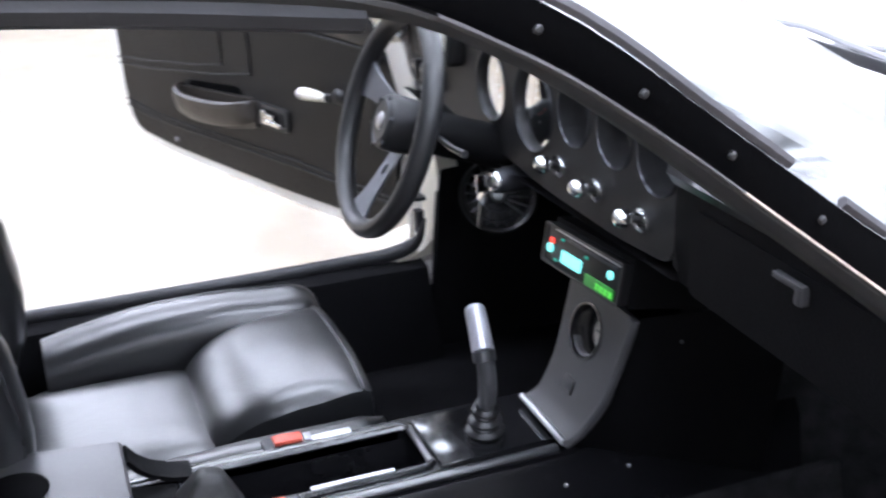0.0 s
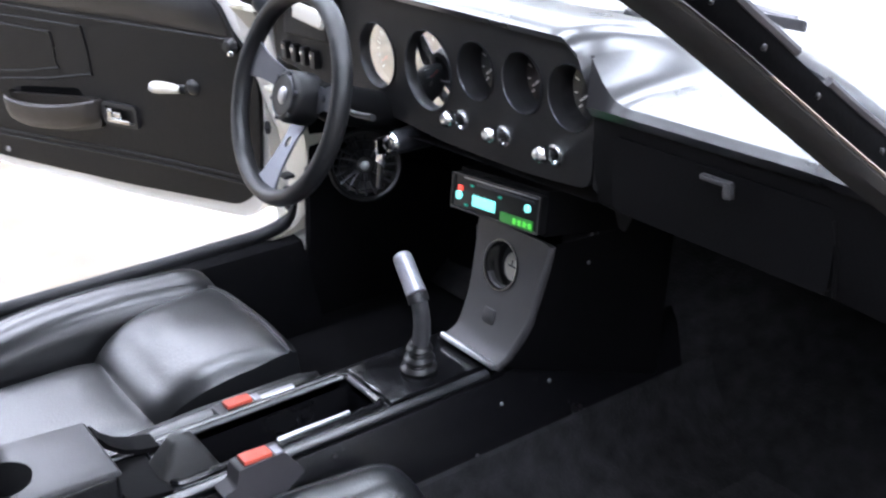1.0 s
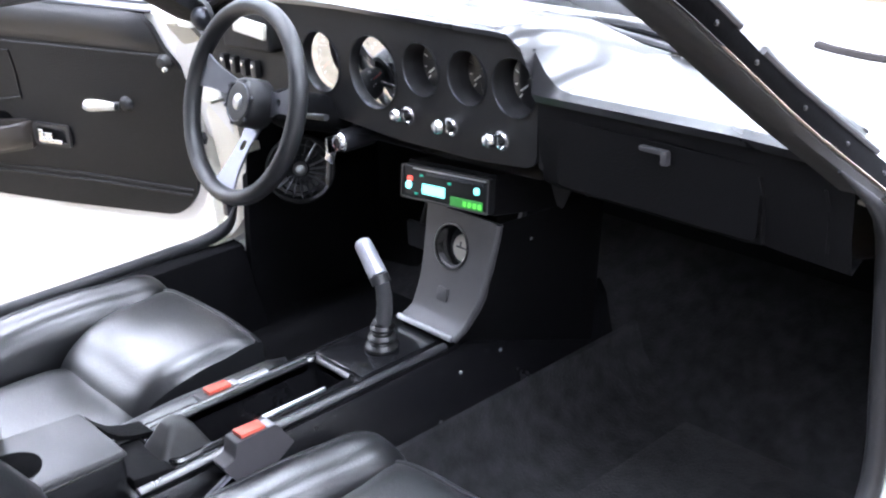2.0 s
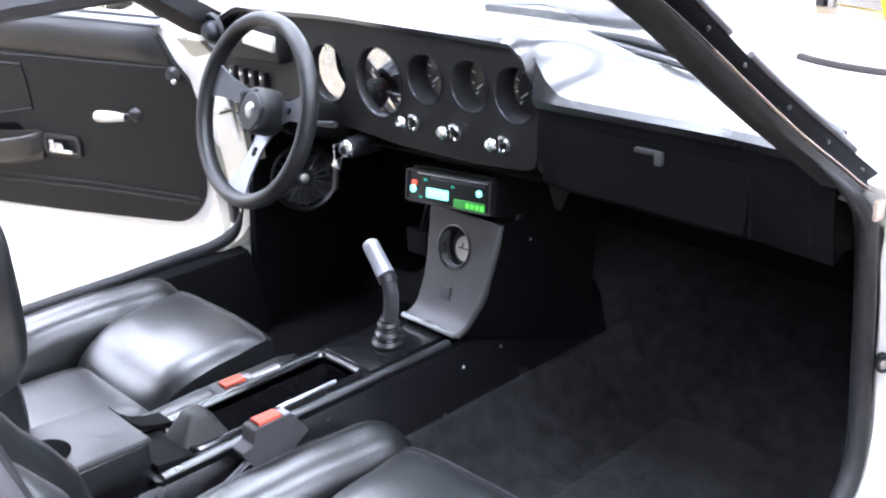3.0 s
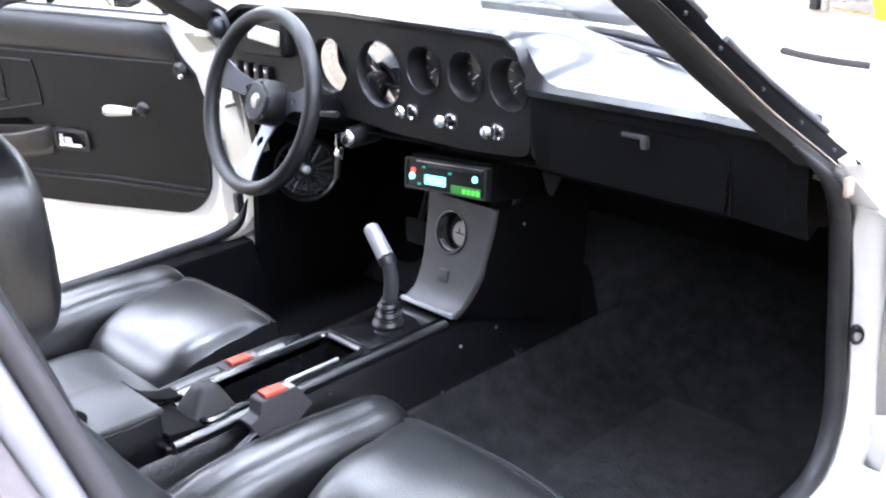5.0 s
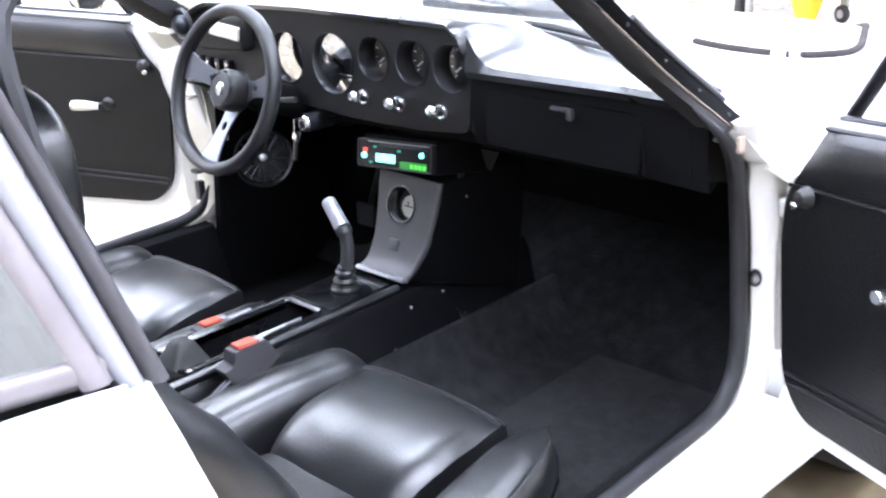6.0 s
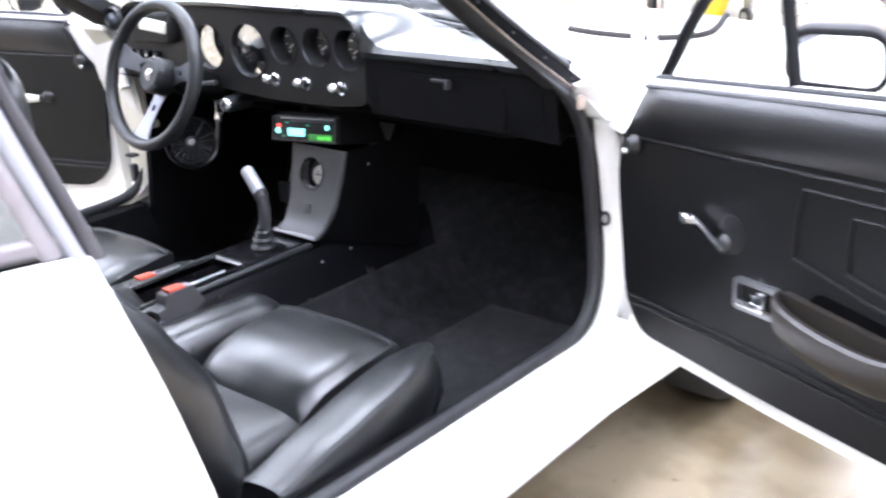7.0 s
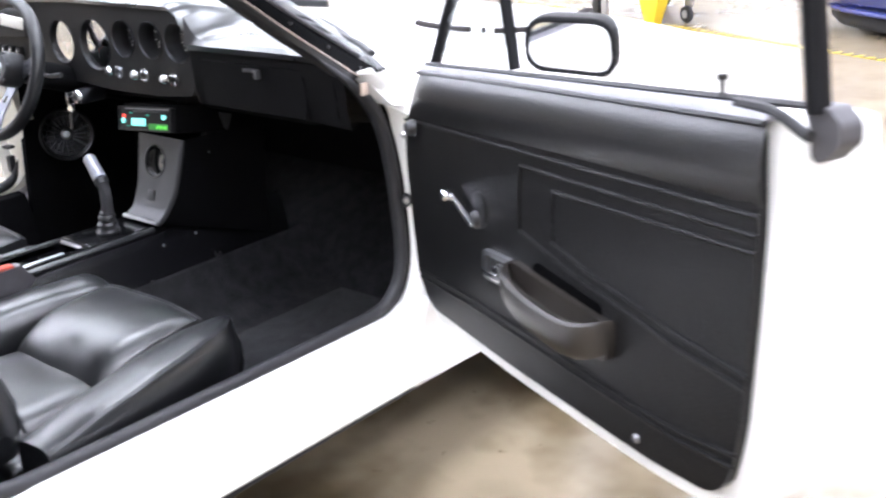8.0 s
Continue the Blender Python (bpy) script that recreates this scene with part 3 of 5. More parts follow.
    part("window_frame", band(-0.9435, -0.968, -0.31, -0.30, 0.005, 0.88), WINTRIM, win)
    sill = []
    for k in range(17):
        y = -0.9445 - 0.56 * k / 16
        zb = lerp([(-1.45, 0.905), (-1.2, 0.912), (-1.04, 0.892), (-0.9, 0.876)], y)
        sill.append([(s * (0.694 + 0.005 * min(1, i / 1.5, (8 - i) / 1.5)), y, zb - 0.004 + 0.024 * i / 8) for i in range(9)])
    part("window_frame", loft(sill), WINTRIM, win)
    part("window_frame", tube([q[1], q[2], q[3]], (0.010, 0.014), 8, up=(s, 0, 0)), WINTRIM, win)

# roof skin
half = [(0.585, 1.215), (0.50, 1.238), (0.38, 1.25), (0.2, 1.258), (0.0, 1.26)]
roof_rows = []
for y, dz, w in [(-0.40, -0.062, 1.04), (-0.47, -0.03, 1.02), (-0.56, -0.008, 1.0), (-0.70, 0, 1.0), (-0.85, 0.0, 1.0), (-1.0, -0.01, 1.01), (-1.12, -0.035, 1.03), (-1.3, -0.11, 1.07), (-1.55, -0.25, 1.13), (-1.75, -0.345, 1.18)]:
    right = [(x * w, y, z + dz) for x, z in half]
    roof_rows.append(right + [(-x, yy, zz) for x, yy, zz in reversed(right[:-1])])
part("roof", thick(loft(roof_rows), 0.004), WHITE, car)
part("headliner", loft([[(x * 0.97, y, z - 0.03) for x, y, z in r] for r in roof_rows[:7]]), HEADLINER, car)

# windscreen: glass between the pillars, cowl and wipers
base = [(x, *screen_base(x)) for x in [-0.625 + 1.25 * k / 24 for k in range(25)]]
head = [(x * 0.96, -0.385 + 0.06 * math.cos(x / 0.63 * math.pi / 2), 1.148 + 0.045 * math.cos(x / 0.63 * math.pi / 2)) for x in [-0.625 + 1.25 * k / 24 for k in range(25)]]
rows = []
for k in range(11):
    t = k / 10
    rows.append([Vector(a).lerp(Vector(b), t) + Vector((0, 0.02, 0.015)) * math.sin(t * math.pi) for a, b in zip(base, head)])
screen = part("windscreen", thick(loft(rows), 0.004), SCREENGLASS, car)
screen.visible_shadow = False
gasket = smooth_path([(-0.12, 0.356, 0.880), (0.0, 0.338, 0.879), (0.1, 0.307, 0.878), (0.2, 0.279, 0.877), (0.3, 0.248, 0.874), (0.4, 0.212, 0.872), (0.5, 0.165, 0.868), (0.57, 0.125, 0.862)], 4)
part("dash_gasket", tube(gasket, (0.0075, 0.006), 8), RUBBER, car, "black gasket where the dash meets the windscreen")
part("screen_seal", tube([(x, y - 0.004, z + 0.002) for x, y, z in base[1:-1]], (0.010, 0.007), 8), RUBBER, car)
for x0, y0, x1, y1 in ((-0.40, 0.47, 0.02, 0.44), (-0.16, 0.475, 0.12, 0.455)):
    zz = 0.893
    w = part("wiper", tube([(x0, y0, zz - 0.015), ((x0 + x1) / 2, (y0 + y1) / 2 - 0.01, zz + 0.008), (x1, y1 - 0.01, zz)], (0.005, 0.005), 6), RAIL, car)
    part("wiper_blade", tube([(x0 + 0.06, y0 - 0.025, zz - 0.012), (x1 + 0.03, y1 - 0.03, zz - 0.004)], (0.004, 0.009), 6), RUBBER, w)
# bonnet shut line weatherstrip
HOODLINE = [(-0.20, 1.08), (-0.09, 0.945), (0.06, 0.78), (0.195, 0.668), (0.305, 0.628), (0.39, 0.65), (0.44, 0.685), (0.467, 0.775), (0.45, 0.88), (0.41, 0.99), (0.35, 1.14), (0.28, 1.30), (0.16, 1.50)]
line = smooth_path([(x, y, 0) for x, y in HOODLINE], 8)
for a, b in ((25, 40), (42, 44), (46, 97)):
    seg = [(p.x, p.y, top_z(p.x, p.y) + 0.005) for p in line[a:b]]
    part("hood_seal", tube(seg, (0.009, 0.0075), 8), HOODSEAL, car, "black weatherstrip along the bonnet gap")

# rubber seals round both door openings
SEAL_R = [(0.656, -0.085, 0.893), (0.672, -0.043, 0.852), (0.668, -0.002, 0.815), (0.655, 0.035, 0.778), (0.645, 0.062, 0.73), (0.642, 0.078, 0.66), (0.643, 0.084, 0.58), (0.648, 0.082, 0.51), (0.652, 0.066, 0.455), (0.654, 0.030, 0.418), (0.654, -0.02, 0.406), (0.660, -0.10, 0.409),
          (0.672, -0.25, 0.418), (0.688, -0.45, 0.431), (0.704, -0.65, 0.444), (0.712, -0.77, 0.455), (0.714, -0.81, 0.48), (0.710, -0.836, 0.553), (0.698, -0.872, 0.701), (0.684, -0.907, 0.824)]
SEAL = [(-0.30, 1.062), (-0.143, 0.940), (-0.085, 0.893), (-0.043, 0.852), (-0.012, 0.80), (0.008, 0.72), (0.02, 0.62), (0.032, 0.515), (0.02, 0.462), (-0.03, 0.440), (-0.10, 0.434), (-0.25, 0.432), (-0.45, 0.432), (-0.65, 0.433), (-0.77, 0.436),
        (-0.81, 0.47), (-0.836, 0.553), (-0.872, 0.701), (-0.907, 0.824)]
for s in (1, -1):
    def sx(y, z):
        if s < 0 and y > -0.1 and z < 0.82:
            return lerp([(0.433, 0.676), (0.50, 0.638), (0.62, 0.610), (0.76, 0.625), (0.82, 0.672)], z)
        return lerp([(0.43, 0.682), (0.8, 0.682), (0.855, 0.678), (0.95, 0.632), (1.06, 0.612)], z)
    path = smooth_path(SEAL_R if s > 0 else [(s * sx(y, z), y, z) for y, z in SEAL[7:]], 5)
    part("door_seal", tube(path, lambda t: (0.002 + 0.011 * min(1, t * 9), 0.002 + 0.011 * min(1, t * 9)), 10, up=(s, 0, 0)), RUBBER, car)
    path2 = smooth_path([(s * x * 1.005, y, z) for x, y, z in INN[6:]] + [(s * 0.652, -0.948, 1.05), (s * 0.672, -0.925, 0.95), (s * 0.68, -0.903, 0.86)], 5)
    part("window_seal", tube(path2, (0.008, 0.008), 8, up=(s, 0, 0)), RUBBER, car)

# wheels
def road_wheel(x, y):
    w = part("wheel", shift(lathe([(0.19, -0.085), (0.25, -0.09), (0.285, -0.08), (0.30, -0.05), (0.302, 0.05), (0.285, 0.08), (0.25, 0.09), (0.19, 0.085), (0.19, -0.085)], 40), pose(x, y, 0.302, 0, 90, 0)), TYRE, car)
    part("rim", shift(lathe([(0.19, -0.085), (0.185, 0.06), (0.13, 0.05), (0.10, 0.065), (0.04, 0.07), (0.0001, 0.07)], 32), pose(x, y, 0.302, 0, 90 if x > 0 else -90, 0)), STEEL, w)
    return w


for x in (0.605, -0.605):
    for y in (0.70, -1.75):
        road_wheel(x, y)

# floor pan, tunnel, firewall and rear bulkhead
part("floor_pan", rbox(0.65, 1.9, 0.03, 0.004, at=(0.325, -0.27, 0.235)), CARPET, car, "black carpeted floor")
# left half takes the darker bulkhead material
part("floor_pan", rbox(0.65, 1.9, 0.03, 0.004, at=(-0.325, -0.27, 0.235)), FIREWALL, car, "dull black floor under the pedals, darker than the carpeted half")
part("underbody", rbox(1.24, 3.4, 0.03, 0.004, at=(0, -0.3, 0.20)), RUBBER, car)
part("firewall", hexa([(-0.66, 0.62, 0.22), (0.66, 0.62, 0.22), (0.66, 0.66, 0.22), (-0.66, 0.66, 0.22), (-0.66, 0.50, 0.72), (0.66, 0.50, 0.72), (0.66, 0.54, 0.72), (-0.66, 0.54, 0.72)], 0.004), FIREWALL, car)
part("toe_board", hexa([(-0.64, 0.30, 0.245), (0.64, 0.30, 0.245), (0.64, 0.62, 0.245), (-0.64, 0.62, 0.245), (-0.64, 0.32, 0.25), (0.64, 0.32, 0.25), (0.64, 0.60, 0.48), (-0.64, 0.60, 0.48)], 0.003), CARPET, car)
part("rear_bulkhead", hexa([(-0.66, -0.98, 0.22), (0.66, -0.98, 0.22), (0.66, -1.0, 0.22), (-0.66, -1.0, 0.22), (-0.64, -1.12, 0.86), (0.64, -1.12, 0.86), (0.64, -1.15, 0.86), (-0.64, -1.15, 0.86)], 0.004), CARPET, car)
part("parcel_shelf", rbox(1.26, 0.75, 0.02, 0.004, at=(0, -1.45, 0.85)), CARPET, car)
for s in (1, -1):
    k0, kx, kt = (0.10, 0.63, 0.63) if s > 0 else (0.042, 0.650, 0.598)
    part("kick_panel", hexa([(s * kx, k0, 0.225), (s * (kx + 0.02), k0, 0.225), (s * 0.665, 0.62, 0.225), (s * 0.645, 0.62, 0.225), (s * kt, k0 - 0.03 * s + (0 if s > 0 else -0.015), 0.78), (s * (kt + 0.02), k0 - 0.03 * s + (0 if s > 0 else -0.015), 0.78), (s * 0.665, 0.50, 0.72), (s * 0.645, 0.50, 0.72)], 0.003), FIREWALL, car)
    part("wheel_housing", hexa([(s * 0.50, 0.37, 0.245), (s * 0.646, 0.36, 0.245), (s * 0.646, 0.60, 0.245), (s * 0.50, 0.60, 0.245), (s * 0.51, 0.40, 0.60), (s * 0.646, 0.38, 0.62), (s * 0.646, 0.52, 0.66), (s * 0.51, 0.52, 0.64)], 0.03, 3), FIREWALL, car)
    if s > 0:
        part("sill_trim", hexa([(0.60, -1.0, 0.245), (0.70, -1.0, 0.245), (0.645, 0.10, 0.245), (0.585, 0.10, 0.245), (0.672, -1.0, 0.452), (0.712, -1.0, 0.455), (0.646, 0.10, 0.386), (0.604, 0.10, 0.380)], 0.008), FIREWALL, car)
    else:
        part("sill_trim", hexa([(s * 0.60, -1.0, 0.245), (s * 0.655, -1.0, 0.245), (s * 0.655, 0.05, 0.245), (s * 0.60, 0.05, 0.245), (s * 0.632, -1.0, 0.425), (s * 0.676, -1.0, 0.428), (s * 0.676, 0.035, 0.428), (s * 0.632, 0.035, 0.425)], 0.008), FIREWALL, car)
    part("side_trim", hexa([(s * 0.655, -0.84, 0.43), (s * 0.67, -0.835, 0.43), (s * 0.67, -1.25, 0.43), (s * 0.655, -1.25, 0.43), (s * 0.655, -0.92, 0.88), (s * 0.67, -0.915, 0.88), (s * 0.67, -1.25, 0.88), (s * 0.655, -1.25, 0.88)], 0.003), VINYL, car)

part("check_bracket", rbox(0.036, 0.03, 0.008, 0.003, at=(-0.637, 0.010, 0.722)), JAMB, car)
part("post_hinge", join(rbox(0.028, 0.022, 0.008, 0.003, at=(-0.668, 0.030, 0.545)), rbox(0.018, 0.018, 0.045, 0.005, at=(-0.668, 0.030, 0.500))), DARKMETAL, car)


# ---- doors ----
def door(s, tilt):
    """s: 1 for the passenger's door, -1 for the driver's. Local: u from the hinge to the latch, v outwards, w up."""
    hinge = Vector((s * 0.770, 0.005, 0))
    u, v = Vector((s * 0.898, -0.44, 0)), Vector((s * 0.44, 0.898, 0))
    u = (u + Vector((0, 0, tilt))).normalized()
    m = basis(hinge, u, v, (0, 0, 1))
    flat = basis(hinge, u, Vector((0, 0, 1)), -v)     # plates: x along u, y up, z to the cabin

    d = new("door")
    d.parent = car
    tagged(d, "open white door lined with embossed black vinyl")
    head = [(-0.012, 0.80), (0.030, 0.852), (0.10, 0.862)] if s > 0 else [(0.014, 0.80), (0.040, 0.852), (0.09, 0.864)]
    foot = [(-0.043, 0.713), (-0.036, 0.772)] if s > 0 else [(-0.040, 0.700), (-0.034, 0.745)]
    outline = head + [ (0.50, 0.868), (0.878, 0.866), (0.885, 0.775), (0.880, 0.68), (0.868, 0.52), (0.842, 0.448), (0.70, 0.438), (0.33, 0.442), (0.025, 0.455), (-0.020, 0.508)] + foot
    radii = [0.01, 0.02, 0.02, 0.05, 0.01, 0.03, 0.03, 0.05, 0.04, 0.05, 0.05, 0.035, 0.03, 0.03, 0.015]
    ring = rounded(outline, radii, 5)
    part("door_panel", shift(plate(ring, (), 0.012), flat @ pose(0, 0, 0)), VINYL, d)
    # shell: white flange round the panel, outer skin
    big = rounded([(-0.020, 0.80), (0.018, 0.862), (0.10, 0.870), (0.50, 0.874), (0.925, 0.874), (0.935, 0.775), (0.928, 0.68), (0.905, 0.50), (0.87, 0.425), (0.70, 0.412), (0.33, 0.414), (0.015, 0.425), (-0.035, 0.50), (-0.058, 0.713), (-0.050, 0.79)], radii, 5)
    shell = plate(big, (), 0.06)
    part("door_shell", shift(shell, flat @ pose(0, 0, -0.013)), WHITE, d)
    n = len(big)
    cxy = (0.44, 0.65)
    skin = []
    for k, (sc, dv) in enumerate([(1.0, 0.0735), (1.015, 0.085), (0.99, 0.105), (0.8, 0.125), (0.5, 0.135), (0.15, 0.138)]):
        skin.append([m @ Vector((cxy[0] + (x - cxy[0]) * sc, dv, cxy[1] + (y - cxy[1]) * sc)) for x, y in big])
    part("door_skin", loft(skin, close_v=True, caps=False), WHITE, d)

    def bead(pts, r=0.0028, name="bead", material=VINYL):
        part(name, tube([m @ Vector((a, -0.001, b)) for a, b in pts], r, 6), material, d)
    # padded roll above the seam
    def roll_u(i, k):
        u0 = (-0.025 if s > 0 else 0.012) + 0.06 * k / 8 * (1 if s > 0 else 0.6)
        return u0 + (0.8885 - u0) * i / 24
    roll = [[m @ Vector((roll_u(i, k), 0.001 - 0.017 * math.sin((k / 8) ** 1.25 * math.pi) ** 0.6 * min(1, i / 2, 0.12 + (24 - i) / 1.6) ** 0.5 + 0.004 * (k / 8) ** 3, 0.788 + (0.872 - 0.788) * k / 8 + 0.004 * math.sin(i / 9))) for k in range(9)] for i in range(25)]
    part("upper_roll", loft(roll), ROLLVINYL, d, "padded black vinyl roll above the seam")
    bead([(-0.03 if s > 0 else 0.008, 0.785), (0.2, 0.784), (0.5, 0.783), (0.8875, 0.782)])
    bead([(0.392, 0.763), (0.6, 0.762), (0.886, 0.762)])
    bead([(0.482, 0.741), (0.6, 0.742), (0.885, 0.744)])
    bead([(0.392, 0.763), (0.384, 0.72), (0.382, 0.664)], 0.0022)
    bead([(0.482, 0.741), (0.478, 0.71), (0.480, 0.672)], 0.0022)
    bead([(0.382, 0.668), (0.51, 0.641), (0.65, 0.621), (0.76, 0.604), (0.876, 0.594)])
    bead([(0.474, 0.669), (0.58, 0.647), (0.65, 0.638), (0.76, 0.621), (0.879, 0.609)])
    bead([(-0.012, 0.515), (0.24, 0.517), (0.42, 0.512), (0.64, 0.502), (0.76, 0.501), (0.866, 0.512)])
    bead([(-0.008, 0.503), (0.24, 0.504), (0.42, 0.499), (0.64, 0.491), (0.76, 0.489), (0.864, 0.497)])
    # pull and armrest
    spine = smooth_path([(0.362, 0.0, 0.612), (0.374, -0.020, 0.610), (0.40, -0.034, 0.604), (0.45, -0.040, 0.594), (0.505, -0.041, 0.587), (0.56, -0.040, 0.584), (0.600, -0.036, 0.587), (0.622, -0.022, 0.592), (0.630, 0.0, 0.594)], 5)
    cut = [(-0.006, 0.009), (0.004, 0.011), (0.009, 0.007), (0.010, -0.004), (0.008, -0.020), (0.003, -0.036), (-0.006, -0.044), (-0.010, -0.030), (-0.011, -0.008)]
    body = []
    for k, p in enumerate(spine):
        e = math.sin(math.pi * k / (len(spine) - 1)) ** 0.35 if 0 < k < len(spine) - 1 else 0.3
        body.append([m @ Vector((p.x, p.y - a * (0.4 + 0.6 * e), p.z + b * (0.55 + 0.45 * e))) for a, b in cut])
    part("door_pull", loft(body, close_v=True, caps=True), PULL, d, "padded brownish black door pull")
    part("pull_base", shift(plate(rounded([(0.364, 0.560), (0.470, 0.535), (0.628, 0.545), (0.630, 0.596), (0.366, 0.622)], 0.015), (), 0.012), flat @ pose(0, 0, 0.012)), PULL, d)
    # flat black plate for the shade in the hollow behind the pull
    part("pull_hollow_shade", shift(plate(rounded([(0.40, 0.600), (0.60, 0.588), (0.60, 0.612), (0.43, 0.632)], 0.010), (), 0.003), flat @ pose(0, 0, 0.002)), PILLARBLK, d)
    # release handle in its cup
    part("release_cup", shift(plate(rounded([(0.270, 0.570), (0.362, 0.570), (0.362, 0.618), (0.270, 0.618)], 0.010), [rounded([(0.278, 0.578), (0.354, 0.578), (0.354, 0.610), (0.278, 0.610)], 0.007)], 0.008), flat @ pose(0, 0, 0.008)), STEEL if s > 0 else PLASTIC, d)
    part("release_lever", join(shift(rbox(0.030, 0.018, 0.006, 0.002), flat @ pose(0.325, 0.592, 0.010)), shift(rbox(0.012, 0.028, 0.008, 0.003), flat @ pose(0.336, 0.594, 0.012)), shift(rbox(0.060, 0.010, 0.008, 0.003), flat @ pose(0.314, 0.584, 0.012))), CHROME, d, "chrome release lever")
    # window crank
    hx, hz = (0.118, 0.680) if s < 0 else (0.240, 0.657)
    part("window_crank", shift(lathe([(0.0001, 0.009), (0.008, 0.009), (0.011, 0.007), (0.014, 0.003), (0.016, 0.0)], 20), flat @ pose(hx, hz, 0.001)), PLASTIC, d)
    if s > 0:
        part("escutcheon", shift(lathe([(0.0001, 0.0015), (0.026, 0.0015), (0.028, 0.0008), (0.029, 0)], 28), flat @ pose(0.252, 0.674, 0.0008)), VINYL, d)
        a, b = Vector((0.244, -0.012, 0.656)), Vector((0.176, -0.012, 0.687))
        dv = (b - a).normalized()
        sd = Vector((-dv.z, 0, dv.x))
        out = [a - dv * 0.010 + sd * 0.004, a - dv * 0.010 - sd * 0.004, b + dv * 0.004 - sd * 0.0075, b + dv * 0.004 + sd * 0.0075]
        part("crank_arm", hexa([m @ p for p in out] + [m @ (p + Vector((0, -0.006, 0))) for p in out], 0.002), CHROME, d)
        part("crank_knob", tube([m @ p for p in smooth_path([(0.176, -0.012, 0.687), (0.176, -0.018, 0.687), (0.175, -0.024, 0.688), (0.175, -0.029, 0.688)], 4)], lambda t: 0.0065 + 0.003 * math.sin(t * 2.6), 14), CHROME, d)
    else:
        part("crank_arm", tube([m @ Vector(p) for p in ((0.122, -0.020, 0.680), (0.136, -0.028, 0.6805), (0.150, -0.028, 0.681))], (0.009, 0.005), 8, up=v), PLASTIC, d)
        part("crank_knob", tube([m @ Vector(p) for p in smooth_path([(0.128, -0.026, 0.680), (0.155, -0.032, 0.681), (0.178, -0.034, 0.680), (0.190, -0.034, 0.679)], 4)], lambda t: 0.006 + 0.0065 * math.sin(0.25 + t * 2.1), 12), IVORY, d)
        part("knob_cap", shift(lathe([(0.0001, 0.003), (0.005, 0.002), (0.006, 0)], 14), flat @ pose(0.184, 0.679, 0.045)), STEEL, d)
    # front rubber buffer, lower screw, lock pin
    part("door_buffer", shift(lathe([(0.0001, 0.016), (0.010, 0.014), (0.014, 0.004), (0.016, 0)], 14), flat @ pose(0.010, 0.775, 0.004)), PLASTIC, d)
    part("buffer_screw", shift(lathe([(0.0001, 0.004), (0.005, 0.003), (0.006, 0)], 10), flat @ pose(0.002, 0.764, 0.018)), CHROME, d)
    part("panel_screw", shift(lathe([(0.0001, 0.004), (0.005, 0.003), (0.007, 0)], 10), flat @ pose(0.678, 0.457, 0.001)), RAIL, d)
    part("lock_pin", shift(lathe([(0.0001, 0.024), (0.006, 0.023), (0.006, 0.018), (0.003, 0.016), (0.003, 0)], 10), m @ pose(0.808, 0.012, 0.890)), PLASTIC, d)
    # belt rail and window frame
    part("belt_rail", shift(hexa([(0.025, 0.002, 0.868), (0.886, 0.001, 0.872), (0.886, 0.020, 0.872), (0.025, 0.018, 0.868), (0.035, 0.008, 0.880), (0.886, 0.010, 0.888), (0.886, 0.018, 0.888), (0.035, 0.016, 0.880)], 0.003, 2), m), RAIL, d, "worn grey rail along the door top")
    part("belt_felt", tube([m @ Vector(p) for p in ((0.03, 0.002, 0.868), (0.5, 0.001, 0.872), (0.886, 0.001, 0.873))], (0.004, 0.003), 6), RUBBER, d)
    part("rail_end", tube([m @ p for p in smooth_path([(0.83, 0.012, 0.886), (0.875, 0.010, 0.885), (0.905, 0.009, 0.878), (0.925, 0.008, 0.870), (0.940, 0.006, 0.866)], 4)], (0.005, 0.006), 8), RUBBER, d)
    part("glass_felt", tube([m @ Vector(p) for p in ((0.04, 0.015, 0.881), (0.5, 0.016, 0.886), (0.93, 0.016, 0.891))], (0.005, 0.004), 6), RUBBER, d)
    top = smooth_path([(0.042, 0.03, 0.880), (0.125, 0.03, 0.985), (0.24, 0.025, 1.075), (0.42, 0.01, 1.142), (0.60, 0.0, 1.168), (0.80, -0.005, 1.165), (0.925, -0.002, 1.14)], 5)
    part("window_frame", tube([m @ p for p in top], (0.010, 0.010), 8, up=v), FRAMEBLK, d)
    part("frame_post", tube([m @ Vector(p) for p in ((0.925, -0.002, 1.14), (0.921, 0.012, 1.03), (0.932, 0.022, 0.885))], (0.010, 0.013), 8, up=v), FRAMEBLK, d)
    part("frame_corner",  shift(plate(rounded([(0.912, 0.890), (0.945, 0.890), (0.962, 0.876), (0.963, 0.858), (0.940, 0.838), (0.928, 0.842), (0.924, 0.872)], 0.006), (), 0.026), flat @ pose(0, 0, -0.02)), GREYRUB, d)
    part("vent_divider", tube([m @ Vector(p) for p in ((0.335, 0.025, 0.888), (0.318, 0.022, 0.985), (0.300, 0.02, 1.085))], (0.008, 0.010), 8, up=v), FRAMEBLK, d)
    g = [Vector((0.05, 0.03, 0.888)), Vector((0.325, 0.026, 0.890)), Vector((0.30, 0.022, 1.09)), Vector((0.125, 0.03, 0.985))]
    bm = bmesh.new()
    bm.faces.new([bm.verts.new(m @ p) for p in g])
    pane = part("vent_pane", thick(bm, 0.003), GLASS, d)
    pane.visible_shadow = False
    # outside mirror
    c = m @ Vector((0.268, 0.150, 0.900))
    face = Vector((s * 0.31, -0.950, -0.10)).normalized()
    side = face.cross(Vector((0, 0, 1))).normalized()
